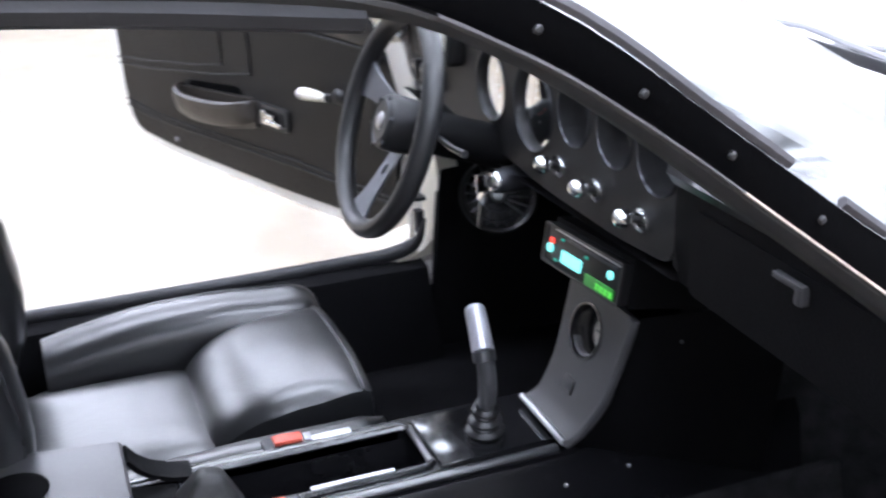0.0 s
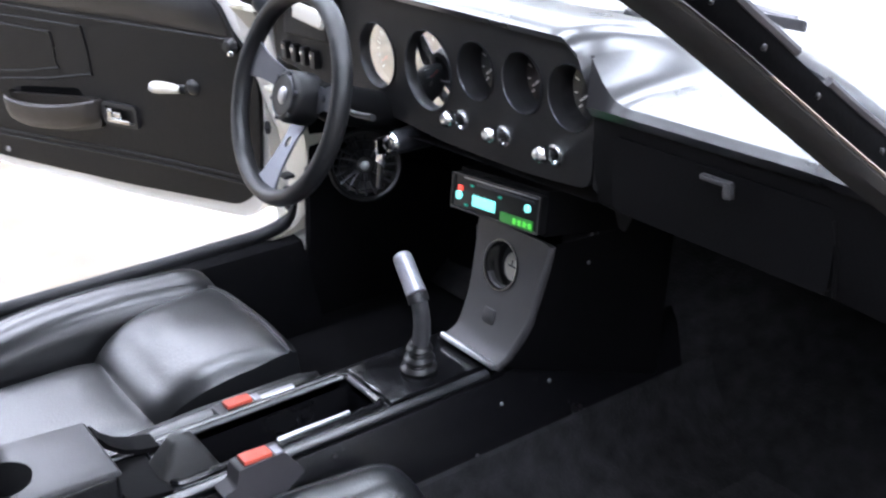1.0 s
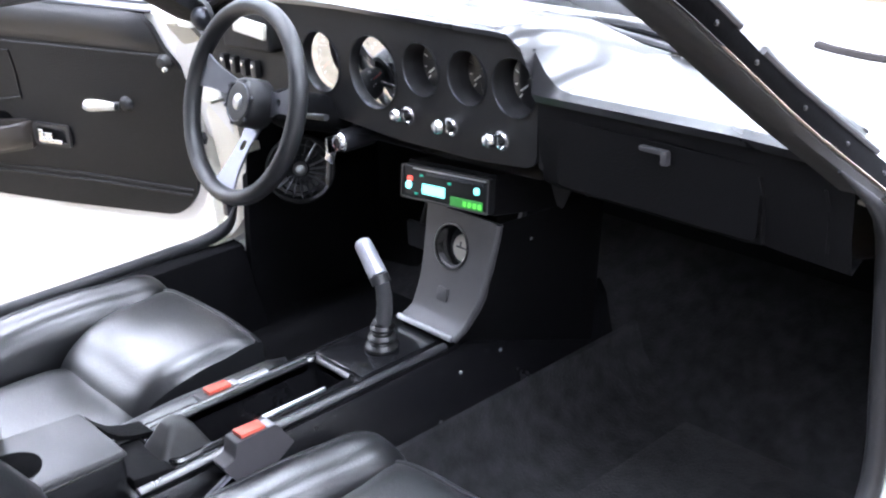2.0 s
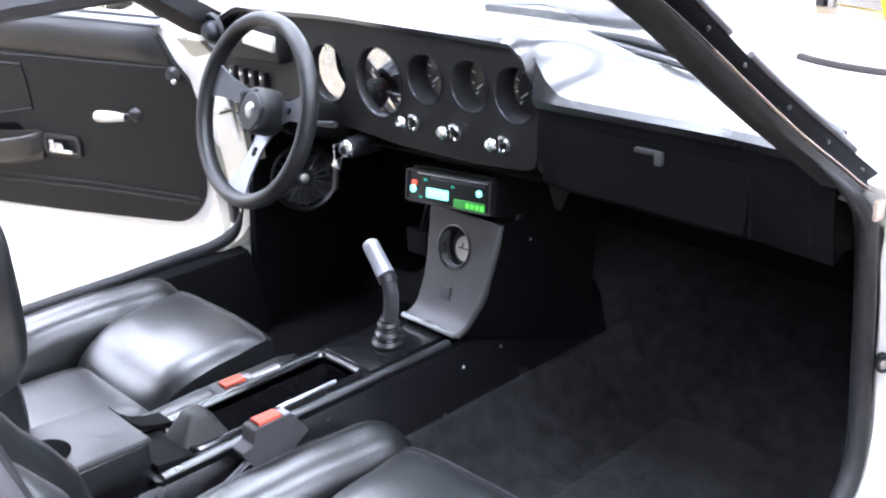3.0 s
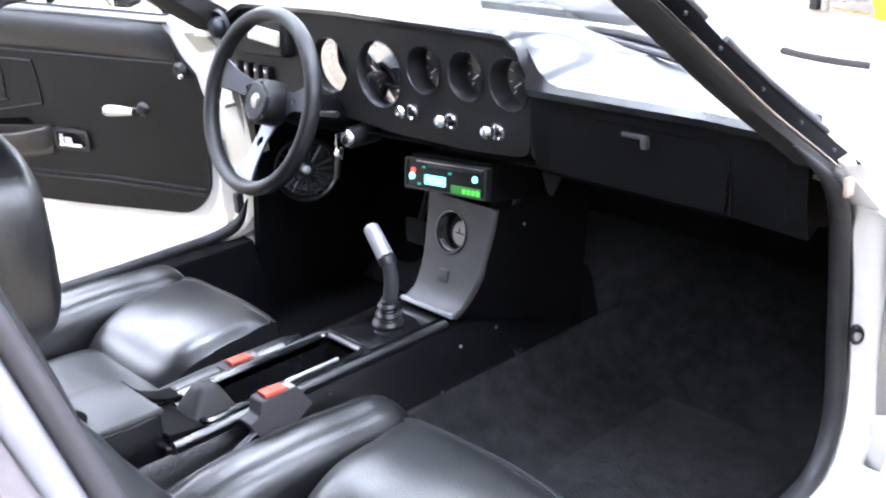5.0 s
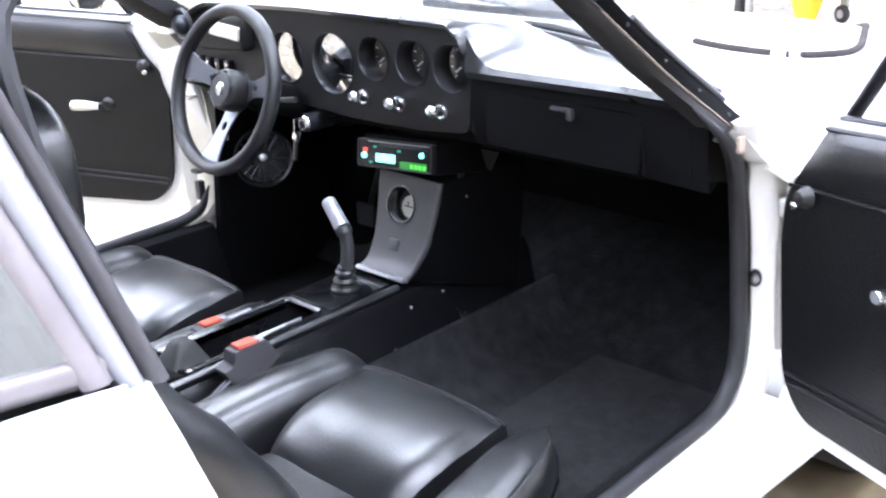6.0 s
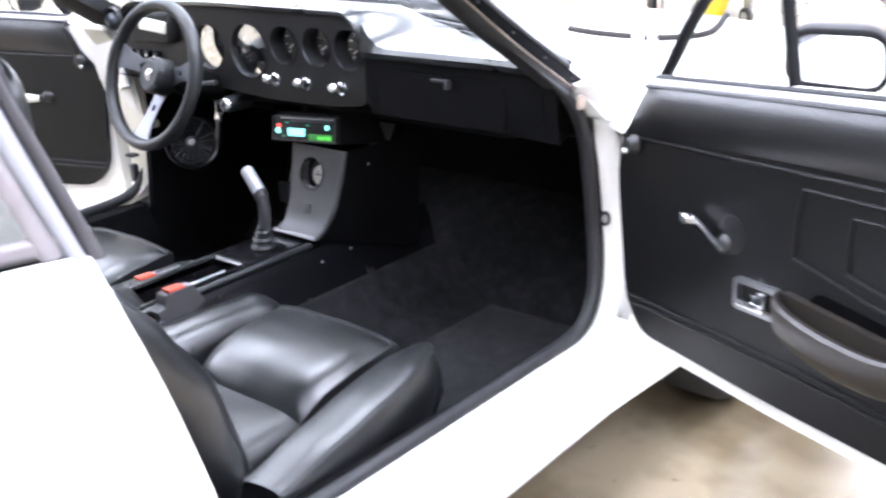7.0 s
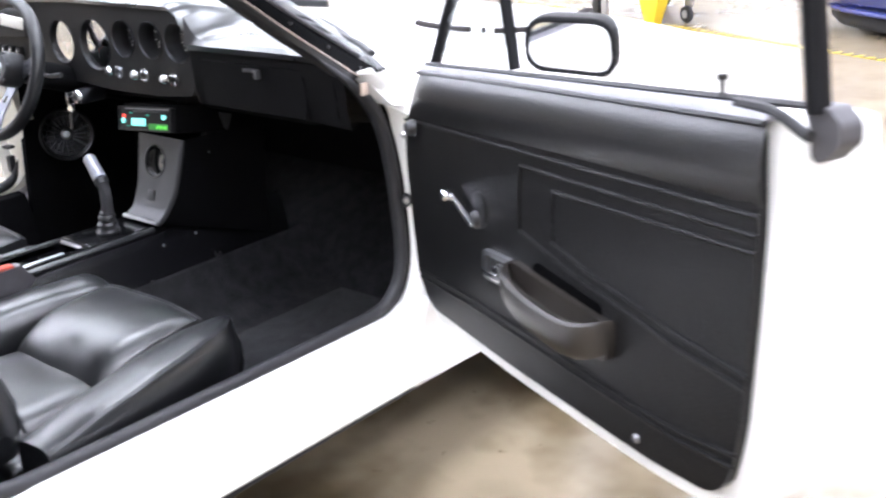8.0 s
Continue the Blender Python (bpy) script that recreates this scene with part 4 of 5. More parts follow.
    upv = side.cross(face).normalized()
    mm = basis(c, side, upv, face)
    shape = rounded([(-0.068, -0.042), (0.066, -0.030), (0.062, 0.045), (-0.066, 0.040)], 0.032, 6)
    part("outside_mirror", loft([[mm @ Vector((x * k, y * k, z)) for x, y in shape] for k, z in ((0.98, 0.006), (1.03, 0.006), (1.05, -0.002), (1.05, -0.02), (0.95, -0.045), (0.55, -0.065), (0.1, -0.07))], close_v=True, caps=True), FRAMEBLK, d)
    part("mirror_glass", shift(plate([(x * 0.94, y * 0.92) for x, y in shape], (), 0.002), mm @ pose(0, 0, 0.008)), MIRROR, d)
    part("mirror_rim", tube([mm @ Vector((x * 0.985, y * 0.98, 0.006)) for x, y in shape], (0.0042, 0.005), 8, closed=True), FRAMEBLK, d)
    part("mirror_stem", tube([c + Vector((0, 0, -0.040)) + side * 0.040 - face * 0.030, m @ Vector((0.255, 0.172, 0.870)), m @ Vector((0.262, 0.140, 0.856))], (0.012, 0.008), 8), PLASTIC, d)
    return d


door(1, 0.100)
door(-1, 0.05)


# ---- seats ----
LEAF_R = [(0.552, 0.557, -0.262), (0.540, 0.566, -0.272), (0.532, 0.580, -0.288), (0.527, 0.594, -0.312), (0.526, 0.610, -0.350), (0.532, 0.626, -0.410), (0.540, 0.636, -0.47), (0.546, 0.641, -0.54), (0.552, 0.643, -0.61), (0.556, 0.643, -0.67)]
LEAF_RZ = [(-0.67, 0.436), (-0.55, 0.462), (-0.45, 0.477), (-0.35, 0.482), (-0.28, 0.480), (-0.262, 0.472)]
LEAF_L = [(-0.136, -0.122, -0.218), (-0.142, -0.112, -0.226), (-0.143, -0.102, -0.245), (-0.143, -0.097, -0.30), (-0.143, -0.096, -0.36), (-0.142, -0.096, -0.44), (-0.141, -0.096, -0.52), (-0.141, -0.096, -0.60), (-0.141, -0.096, -0.66)]
LEAF_LZ = [(-0.66, 0.452), (-0.50, 0.464), (-0.40, 0.468), (-0.25, 0.466), (-0.218, 0.458)]


def seat(cx, y0, nose, profile, head_y, leaf, leaf_z, label):
    e = tagged(new("bucket_seat"), label, "bucket seat", "seats of the coupe")

    def at(bm):
        return shift(bm, pose(cx, y0, 0))
    part("seat_base", at(rbox(0.40, 0.42, 0.12, 0.02, 3, at=(0, -0.22, 0.32))), LEATHER, e)
    # thigh pillow: a crisp straight front edge, full crown, deep fall at the back
    rows = []
    for j in range(31):
        t = math.sin(j / 30 * math.pi / 2)
        y = nose - 0.225 * t
        zt = 0.388 + 0.080 * max(0.0, 1 - t ** 3.4) ** 0.62 - 0.007 * (1 - min(1, t / 0.16)) ** 2 + 0.004 * t
        puff = 0.008 * math.sin(math.pi * min(1, 0.06 + 0.86 * t)) ** 0.8
        half_w = 0.141 - 0.012 * max(0, t - 0.6) / 0.4
        side = 0.004 + 0.011 * min(1, t / 0.3)
        row = [(x * half_w + (0.006 if cx > 0 else -0.010), y - (0.018 if cx > 0 else 0) + 0.006 * (1 - x * x) * (1 - 2 * t), zt + puff * (1 - abs(x) ** 2.2) - side * abs(x) ** 8 + 0.0006 * math.sin(7 * x + 3 * t)) for x in [-1 + 2 * k / 20 for k in range(21)]]
        a, b = row[0], row[-1]
        rows.append([(a[0] + 0.006, a[1], a[2] - 0.10), (a[0] - 0.002, a[1], a[2] - 0.016)] + row + [(b[0] + 0.002, b[1], b[2] - 0.016), (b[0] - 0.006, b[1], b[2] - 0.10)])
    front = [[(x, y + 0.002, z - d) for x, y, z in rows[0]] for d in (0.14, 0.03)]
    pil = part("thigh_pillow", at(loft(front + rows)), LEATHER, e)
    part("piping", at(tube([(x, y + 0.001, z + 0.001) for x, y, z in rows[1][2:-2]], 0.003, 6)), PIPING, pil)
    part("seat_cushion", at(pillow(0, nose - 0.345, 0.362, 0.150, 0.160, 0.062, 0.6, 0.35)), LEATHER, e)
    # side bolsters: rounded top with a piped ridge over a steep outer side
    cut = [(-0.054, -0.10), (-0.053, -0.055), (-0.050, -0.024), (-0.043, -0.004), (-0.028, 0.010), (-0.008, 0.018), (0.012, 0.022), (0.028, 0.022), (0.041, 0.015), (0.050, 0.000), (0.055, -0.019), (0.056, -0.041), (0.052, -0.060), (0.040, -0.080), (0.022, -0.12), (0.012, -0.18)]
    for s in (1, -1):
        if s > 0:
            continue
        lift = 0.0 if s * cx > 0 else -0.008
        spine = smooth_path([(0.190, nose - 0.045, 0.456), (0.193, nose - 0.08, 0.457), (0.198, nose - 0.15, 0.460), (0.207, nose - 0.26, 0.453), (0.212, nose - 0.36, 0.436), (0.213, nose - 0.42, 0.422)], 5)
        steps = [(spine[0] + Vector((-0.004 * math.cos(k / 8 * math.pi / 2), 0.057 * math.cos(k / 8 * math.pi / 2), 0)), 0.20 + 0.80 * math.sin((k + 0.3) / 8.3 * math.pi / 2) ** 0.45) for k in range(8)]
        steps += [(p, 1.0) for p in spine]
        rows, ridge = [], []
        for (x, y, z), g in steps:
            z = z + lift
            rows.append([(s * (x + a * 0.86 * (0.35 + 0.65 * g)), y, z - 0.075 + (b + 0.075) * g if b > -0.075 else z + b) for a, b in cut])
            ridge.append((s * (x + 0.036 * (0.35 + 0.65 * g)), y, z - 0.075 + (0.0145 + 0.075) * g))
        b = part("side_bolster", at(loft(rows, caps=True)), LEATHER, e)
        part("piping", at(tube(ridge, 0.003, 6)), PIPING, b)
    # on the right: a leaf-shaped flat top, pointed in front, over a steep dark outer side
    rows, ridge = [], []
    for k, (l, r, y) in enumerate([Vector(leaf[0])] + smooth_path(leaf[1:], 4)):
        z = lerp(leaf_z, y)
        low = r + (0.22 * max(0.0, 0.615 - r) if cx > 0 else 0.0)
        fwd = 0.012 if k < 3 else 0.004
        w = r - l
        rows.append([(l - 0.004, y, z - 0.12), (l - 0.002, y, z - 0.04), (l, y, z - 0.014), (l + 0.08 * w, y, z - 0.006), (l + 0.22 * w, y, z - 0.001), (l + 0.42 * w, y, z + 0.002), (l + 0.64 * w, y, z + 0.004), (l + 0.84 * w, y, z + 0.004),
                     (r - 0.05 * w, y, z + 0.001), (r + 0.002, y, z - 0.009), (r * 0.5 + low * 0.5 + 0.001, y + fwd * 0.6, z - 0.035), (low - 0.004, y + fwd * 0.7, z - 0.075), (low - 0.018, y + fwd * 0.4, z - 0.12), (low - 0.045, y, z - 0.20)])
        ridge.append((r - 0.001, y + 0.001, z - 0.003))
    b = part("side_bolster", loft([[(x, y + 0.004, z - 0.010) for x, y, z in rows[0]]] + rows, caps=True), LEATHER, e)
    part("piping", tube(ridge, 0.0028, 6), PIPING, b)
    # backrest: the front edge of the wings follows (y, z) pairs
    def edge(z):
        return lerp([(b, a) for a, b in profile], z)
    z_lo, z_hi = profile[0][1], profile[-1][1]
    zs = [z_lo - 0.03 + (z_hi - z_lo + 0.03) * k / 14 for k in range(15)]

    def wide(z):
        return 1.0 - 0.28 * max(0, (z - 0.62) / 0.3) ** 2
    sec = [(-0.165, -0.075), (-0.15, -0.050), (-0.10, -0.052), (-0.05, -0.050), (0.0, -0.049), (0.05, -0.050), (0.10, -0.052), (0.15, -0.050), (0.165, -0.075)]
    panel = [[(cx + x * wide(z), edge(z) + y + 0.008 * math.cos(k * 1.35), z) for x, y in sec] for k, z in enumerate(zs)]
    part("backrest", loft(panel), LEATHER, e)
    shell = [[(cx + x * wide(z), edge(z) + y, z) for x, y in ((-0.235, -0.05), (-0.245, -0.085), (-0.22, -0.125), (-0.1, -0.14), (0.1, -0.14), (0.22, -0.125), (0.245, -0.085), (0.235, -0.05), (0.15, -0.07), (-0.15, -0.07))] for z in zs]
    part("backrest_shell", loft(shell, close_v=True, caps=True), LEATHER, e)
    for s in (1, -1):
        path = [Vector((cx + s * 0.205 * wide(z), edge(z) - 0.048, z)) for z in zs]
        b = part("back_bolster", tube(path, lambda t: (0.047 * min(1, 0.7 + t * 3), 0.050 * min(1, 0.6 + t * 3, 0.55 + (1 - t) * 4)), 16, up=(0, 1, 0)), LEATHER, e)
        part("piping", tube([p + Vector((s * 0.030, 0.036, 0)) for p in path[1:-1]], 0.0035, 6), PIPING, b)
    top = edge(z_hi)
    head = part("headrest", pillow(cx + 0.0, top - 0.040 + head_y, z_hi + 0.085, 0.150, 0.048, 0.092, 0.6, 0.55), LEATHER, e)
    for s in (1, -1):
        part("headrest_stem", tube([(cx + s * 0.06, top - 0.085, z_hi - 0.06), (cx + s * 0.06, top - 0.055 + head_y, z_hi + 0.06)], 0.006, 8), STEEL, head)
    return e


right_seat = seat(0.341, -0.255, 0.004, [(-0.652, 0.446), (-0.684, 0.574), (-0.742, 0.663), (-0.80, 0.735), (-0.838, 0.80), (-0.868, 0.87)], 0.045, LEAF_R, LEAF_RZ, "black leather bucket seat with deep side bolsters")
left_seat = seat(-0.333, -0.225, 0.016, [(-0.650, 0.446), (-0.640, 0.56), (-0.650, 0.65), (-0.69, 0.735), (-0.74, 0.81), (-0.775, 0.87)], 0.04, LEAF_L, LEAF_LZ, "black leather bucket seat behind the steering wheel")


# ---- dashboard ----
dash = new("dashboard")
tagged(dash, "black vinyl dashboard with five round gauges in deep wells", "dashboard")
FACE = basis((0, 0, 0), (1, 0, 0), (0, 0, 1), (0, -1, 0))      # plates: x right, y up, z to the cabin
# each gauge: centre x, z, well radius
GAUGES = [(-0.268, 0.848, 0.048), (-0.138, 0.850, 0.0555), (-0.029, 0.870, 0.0385), (0.066, 0.873, 0.0385), (0.155, 0.873, 0.040)]
ring = rounded([(-0.60, 0.785), (-0.26, 0.764), (-0.10, 0.755), (0.072, 0.758), (0.192, 0.769), (0.198, 0.90), (0.182, 0.942), (-0.20, 0.942), (-0.50, 0.932), (-0.60, 0.89)], [0.02, 0.03, 0.03, 0.03, 0.024, 0.03, 0.03, 0.08, 0.06, 0.03], 5)
wells = [circle(x, z, r, 32) for x, z, r in GAUGES]
part("cluster_panel", shift(plate(ring, wells, 0.006), FACE), DASHV, dash)
# hood over the panel, running to the windscreen
hood_rows = []
for k in range(33):
    x = -0.60 + 0.807 * k / 32
    zt = lerp([(-0.60, 0.90), (-0.50, 0.938), (-0.2, 0.949), (0.16, 0.949), (0.192, 0.928), (0.207, 0.885)], x)
    hood_rows.append([(x, 0.012, zt - 0.012), (x, -0.012, zt - 0.010), (x, -0.016, zt - 0.002), (x, -0.006, zt + 0.004), (x, 0.05, zt + 0.004), (x, 0.15, zt - 0.012), (x, min(0.27, screen_base(x)[0] - 0.02), min(screen_base(x)[1] + 0.01, lerp([(-0.6, 0.85), (-0.4, 0.87), (0.2, 0.872)], x))), (x, screen_base(x)[0] + 0.012, screen_base(x)[1] - 0.006)])
part("cluster_hood", loft(hood_rows), PADTOP, dash)
part("cluster_side", loft([[(0.199, -0.004, 0.775), (0.203, -0.004, 0.89)], [(0.205, -0.002, 0.770), (0.208, -0.004, 0.89)], [(0.210, 0.03, 0.76), (0.214, 0.03, 0.885)], [(0.214, 0.10, 0.755), (0.218, 0.10, 0.88)]]), DASHV, dash)
# passenger side: padded shelf and front
shelf = []
for k in range(25):
    x = 0.205 + 0.42 * k / 24
    up = 0.045 * max(0, 1 - (x - 0.205) / 0.055) ** 2
    zf = 0.884 + 0.010 * (x - 0.2)
    row = [(x, 0.004, zf - 0.022), (x, -0.014 - 0.10 * max(0, x - 0.5), zf - 0.018), (x, -0.022 - 0.10 * max(0, x - 0.5), zf - 0.006), (x, -0.014 - 0.1 * max(0, x - 0.5), zf + 0.002 + up), (x, 0.03, zf + 0.004 + up), (x, min(0.12, screen_base(x)[0] - 0.06), zf - 0.004 + up * 0.8), (x, min(0.20, screen_base(x)[0] - 0.03), zf - 0.012 + up * 0.3), (x, min(0.30, screen_base(x)[0] - 0.015), min(zf - 0.02, screen_base(x)[1] + 0.004)), (x, screen_base(x)[0] + 0.012, screen_base(x)[1] - 0.006)]
    yb, zb = screen_base(x)
    shelf.append([(a, b, min(c, zb + max(0.0, yb - b) * 0.64 - 0.008)) if b > 0.0 else (a, b, c) for a, b, c in row])
part("passenger_shelf", loft(shelf), PADTOP, dash, "glossy padded shelf under the windscreen")
front = []
for k in range(25):
    x = 0.203 + 0.440 * k / 24
    yo = -0.006 - 0.11 * max(0, x - 0.5)
    front.append([(x, yo, 0.868), (x, yo - 0.002, 0.85), (x, yo, 0.80), (x, yo + 0.008, 0.757), (x, yo + 0.03, 0.742 + 0.03 * max(0, (x - 0.5) / 0.16)), (x, yo + 0.16, 0.735), (x, 0.45, 0.74)])
part("passenger_panel", loft(front), PANELBLK, dash)
glove = part("glovebox_lid", shift(plate(rounded([(0.238, 0.762), (0.528, 0.762), (0.532, 0.850), (0.238, 0.850)], 0.012), (), 0.006), FACE @ pose(0, 0, 0.011)), PANELBLK, dash)
part("glovebox_latch", join(shift(rbox(0.040, 0.006, 0.008, 0.002), FACE @ pose(0.394, 0.842, 0.018)), shift(rbox(0.010, 0.016, 0.010, 0.003), FACE @ pose(0.410, 0.835, 0.018))), SATIN, glove, "small dull metal glovebox latch")
for x0, z0, z1 in ((0.536, 0.765, 0.842), (0.612, 0.775, 0.845)):
    part("dash_rib", tube([(x0 - 0.002, -0.020, z1), (x0 + 0.003, -0.020, z1 - 0.02), (x0 + 0.004, -0.018, (z0 + z1) / 2), (x0 + 0.002, -0.014, z0)], 0.0022, 6), PANELBLK, dash)
part("under_panel", loft([[(x, -0.004, z), (x, 0.12, z - 0.03), (x, 0.5, z - 0.02)] for x, z in ((-0.63, 0.760), (-0.2, 0.744), (0.20, 0.758))]), PANELBLK, dash)


def gauge(x, z, r, big):
    deep = 0.0 if big else -0.010
    g = part("gauge", shift(lathe([(r, 0.002), (r * 0.98, -0.004), (r * 0.95, -0.016), (r * 0.94, -0.042)], 36), FACE @ pose(x, z, 0)), PLASTIC, dash)
    part("bezel", shift(lathe([(r * 1.0, 0.0005), (r * 0.985, 0.0025), (r * 0.96, 0.0005)], 36), FACE @ pose(x, z, 0)), DARKMETAL, g)
    part("dial", shift(lathe([(r * 0.94, 0), (0.0001, 0)], 32), FACE @ pose(x, z, -0.026 + deep)), DIAL, g)
    ticks = []
    for k in range(19 if big else 9):
        a = radians(225 - 270 * k / (18 if big else 8))
        ticks.append(shift(rbox(r * (0.16 if k % 2 == 0 else 0.1), 0.0016, 0.001, 0, at=(r * 0.74, 0, 0)), FACE @ pose(x, z, -0.024 + deep) @ pose(0, 0, 0, 0, 0, math.degrees(a))))
    part("dial_marks", join(*ticks), DIALMARK, g)
    part("needle", shift(rbox(r * 0.7, 0.0022, 0.0012, 0.0004, at=(r * 0.26, 0, 0)), FACE @ pose(x, z, -0.022 + deep) @ pose(0, 0, 0, 0, 0, 215)), DIALRED if big else DIALMARK, g)
    part("needle_cap", shift(lathe([(0.0001, 0.004), (0.006, 0.003), (0.007, 0)], 14), FACE @ pose(x, z, -0.023 + deep)), PLASTIC, g)
    pane = part("gauge_glass", shift(lathe([(r * 0.955, 0), (r * 0.5, 0.0012), (0.0001, 0.0016)], 32), FACE @ pose(x, z, -0.007 if big else -0.018)), GAUGEGLASS if big else DIALGLASS, g)
    pane.visible_shadow = False


for x, z, r in GAUGES:
    gauge(x, z, r, r > 0.045)


def pull_switch(x, z):
    k = part("pull_switch", shift(lathe([(0.0001, 0.034), (0.006, 0.0335), (0.0095, 0.030), (0.0112, 0.025), (0.0105, 0.020), (0.006, 0.015), (0.0045, 0.013)], 20), FACE @ pose(x, z, 0.001, -14, 0, 0)), CHROME, dash)
    part("switch_stem", shift(lathe([(0.0045, 0.016), (0.0045, 0.0)], 12), FACE @ pose(x, z, 0.001, -14, 0, 0)), PLASTIC, k)
    part("switch_bezel", shift(lathe([(0.0075, 0.004), (0.010, 0.0055), (0.0135, 0.004), (0.0145, 0.001), (0.0145, 0)], 22), FACE @ pose(x, z, 0.0005)), CHROME, k)


for x in (-0.060, 0.031, 0.131):
    pull_switch(x, 0.798)
# rocker row and vent at the driver's end, ball vent, visor screen
part("instrument_pod", hexa([(-0.520, -0.026, 0.842), (-0.368, -0.026, 0.850), (-0.368, 0.03, 0.850), (-0.520, 0.03, 0.842), (-0.515, -0.020, 0.912), (-0.370, -0.020, 0.920), (-0.370, 0.03, 0.920), (-0.515, 0.03, 0.912)], 0.012, 3), DASHV, dash)
# ivory colour stands for the white reflection on this pane
part("pod_glass", shift(rbox(0.092, 0.008, 0.027, 0.008, 3), pose(-0.425, -0.0255, 0.887, -6, 4, 0)), IVORY, dash, "small pane in the instrument pod, its white reflection painted in ivory")
for k in range(4):
    r = part("rocker_switch", shift(rbox(0.016, 0.030, 0.016, 0.004), FACE @ pose(-0.548 + 0.032 * k, 0.809, 0.004)), PLASTIC, dash)
    part("switch_tip", shift(rbox(0.008, 0.006, 0.004, 0.001), FACE @ pose(-0.548 + 0.032 * k, 0.815, 0.012)), CHROME, r)
part("ball_vent", shift(pillow(0, 0, 0, 0.020, 0.020, 0.020, 1, 1), pose(-0.565, -0.03, 0.888)), DARKMETAL, dash, "round dark air vent ball")
part("vent_housing", shift(lathe([(0.030, 0.0), (0.034, 0.004), (0.030, 0.010), (0.024, 0.006)], 24), basis((-0.565, -0.022, 0.888), (1, 0, 0), (0, 0, 1), (0, -1, 0))), PLASTIC, dash)
# tab that hangs under the edge of the dash
part("service_tab", hexa([(0.128, 0.108, 0.672), (0.136, 0.110, 0.668), (0.136, 0.114, 0.668), (0.128, 0.112, 0.672), (0.118, 0.106, 0.706), (0.158, 0.108, 0.706), (0.158, 0.112, 0.706), (0.118, 0.110, 0.706)], 0.001), TAUPE, dash, "small pale card hanging under the dash")

# ---- steering wheel and column ----
HUB = Vector((-0.268, -0.140, 0.812))
NRM = Vector((-0.02, -0.945, 0.325)).normalized()
SID = (Vector((1, 0, 0)) - NRM * NRM.x).normalized()
UPW = NRM.cross(SID).normalized()
W = basis(HUB, SID, UPW, NRM)
RIM = 0.1435
wheel = new("steering_wheel")
tagged(wheel, "black three-spoke sports steering wheel with a leather rim", "steering wheel")
part("rim", shift(tube([(RIM * math.cos(2 * math.pi * k / 64), RIM * math.sin(2 * math.pi * k / 64), 0.012) for k in range(64)], (0.0125, 0.0145), 14, closed=True), W), RIMSKIN, wheel)
for a in (166, 10, 263):
    r, c, sn = radians(a), math.cos(radians(a)), math.sin(radians(a))
    pl = plate(rounded([(0.026, -0.020), (0.060, -0.0145), (0.100, -0.018), (0.122, -0.024), (0.138, -0.033), (0.138, 0.033), (0.122, 0.024), (0.100, 0.018), (0.060, 0.0145), (0.026, 0.020)], 0.006), [circle(0.066, 0, 0.0085, 14, 0.006)], 0.004)
    for vtx in pl.verts:
        vtx.co.z += -0.018 + 0.030 * max(0.0, (vtx.co.x - 0.035) / 0.103) ** 0.9
    part("spoke", shift(pl, W @ pose(0, 0, 0, 0, 0, a)), SPOKE, wheel)
hub = part("hub", shift(lathe([(0.0001, 0.034), (0.024, 0.034), (0.031, 0.0335), (0.0355, 0.030), (0.0375, 0.024), (0.038, 0.004), (0.037, -0.010), (0.030, -0.014)], 36), W @ pose(0, 0, -0.014)), PLASTIC, wheel)
part("hub_ring", shift(lathe([(0.0285, 0.0338), (0.0295, 0.0352), (0.0305, 0.0338)], 32), W @ pose(0, 0, -0.014)), DARKMETAL, hub)
part("horn_badge", shift(lathe([(0.0001, 0.0375), (0.008, 0.037), (0.011, 0.0355), (0.0135, 0.033)], 24), W @ pose(0, 0, -0.014)), STEEL, hub, "round chrome horn badge")
for k in range(6):
    a = 2 * math.pi * k / 6 + 0.3
    part("hub_bolt", shift(lathe([(0.0001, 0.004), (0.003, 0.004), (0.0035, 0)], 8), W @ pose(0.0335 * math.cos(a), 0.0335 * math.sin(a), 0.0165)), DARKMETAL, hub)
col = part("steering_column", tube([HUB - NRM * 0.030, HUB - NRM * 0.06, HUB - NRM * 0.30], lambda t: 0.019 if t < 0.4 else 0.030, 16), PANELBLK, car)
part("stalk", tube([HUB - NRM * 0.055, HUB - NRM * 0.055 + SID * 0.08, HUB - NRM * 0.05 + SID * 0.13 + UPW * 0.006], lambda t: 0.0035 + 0.0015 * t, 8), PLASTIC, col)
# ignition lock with keys
lock = part("ignition_lock", join(shift(lathe([(0.0001, 0.026), (0.014, 0.025), (0.017, 0.020), (0.018, 0.0), (0.018, -0.04)], 20), FACE @ pose(-0.208, 0.733, 0.0)), rbox(0.030, 0.04, 0.030, 0.008, at=(-0.210, 0.025, 0.735))), DARKMETAL, car, "dark metal ignition lock under the dash edge")
part("lock_ring", shift(lathe([(0.008, 0.028), (0.013, 0.0275), (0.0155, 0.025), (0.0165, 0.021)], 20), FACE @ pose(-0.208, 0.733, 0.0)), CHROME, lock)
part("key", join(shift(rbox(0.004, 0.020, 0.026, 0.001), pose(-0.206, -0.04, 0.735, 0, 0, 10)), shift(rbox(0.018, 0.003, 0.022, 0.001), pose(-0.216, -0.036, 0.712, 0, 20, 10))), CHROME, lock)
part("key_fob", shift(rbox(0.010, 0.006, 0.050, 0.002), pose(-0.226, -0.034, 0.685, 0, 12, 0)), PLASTIC, lock)

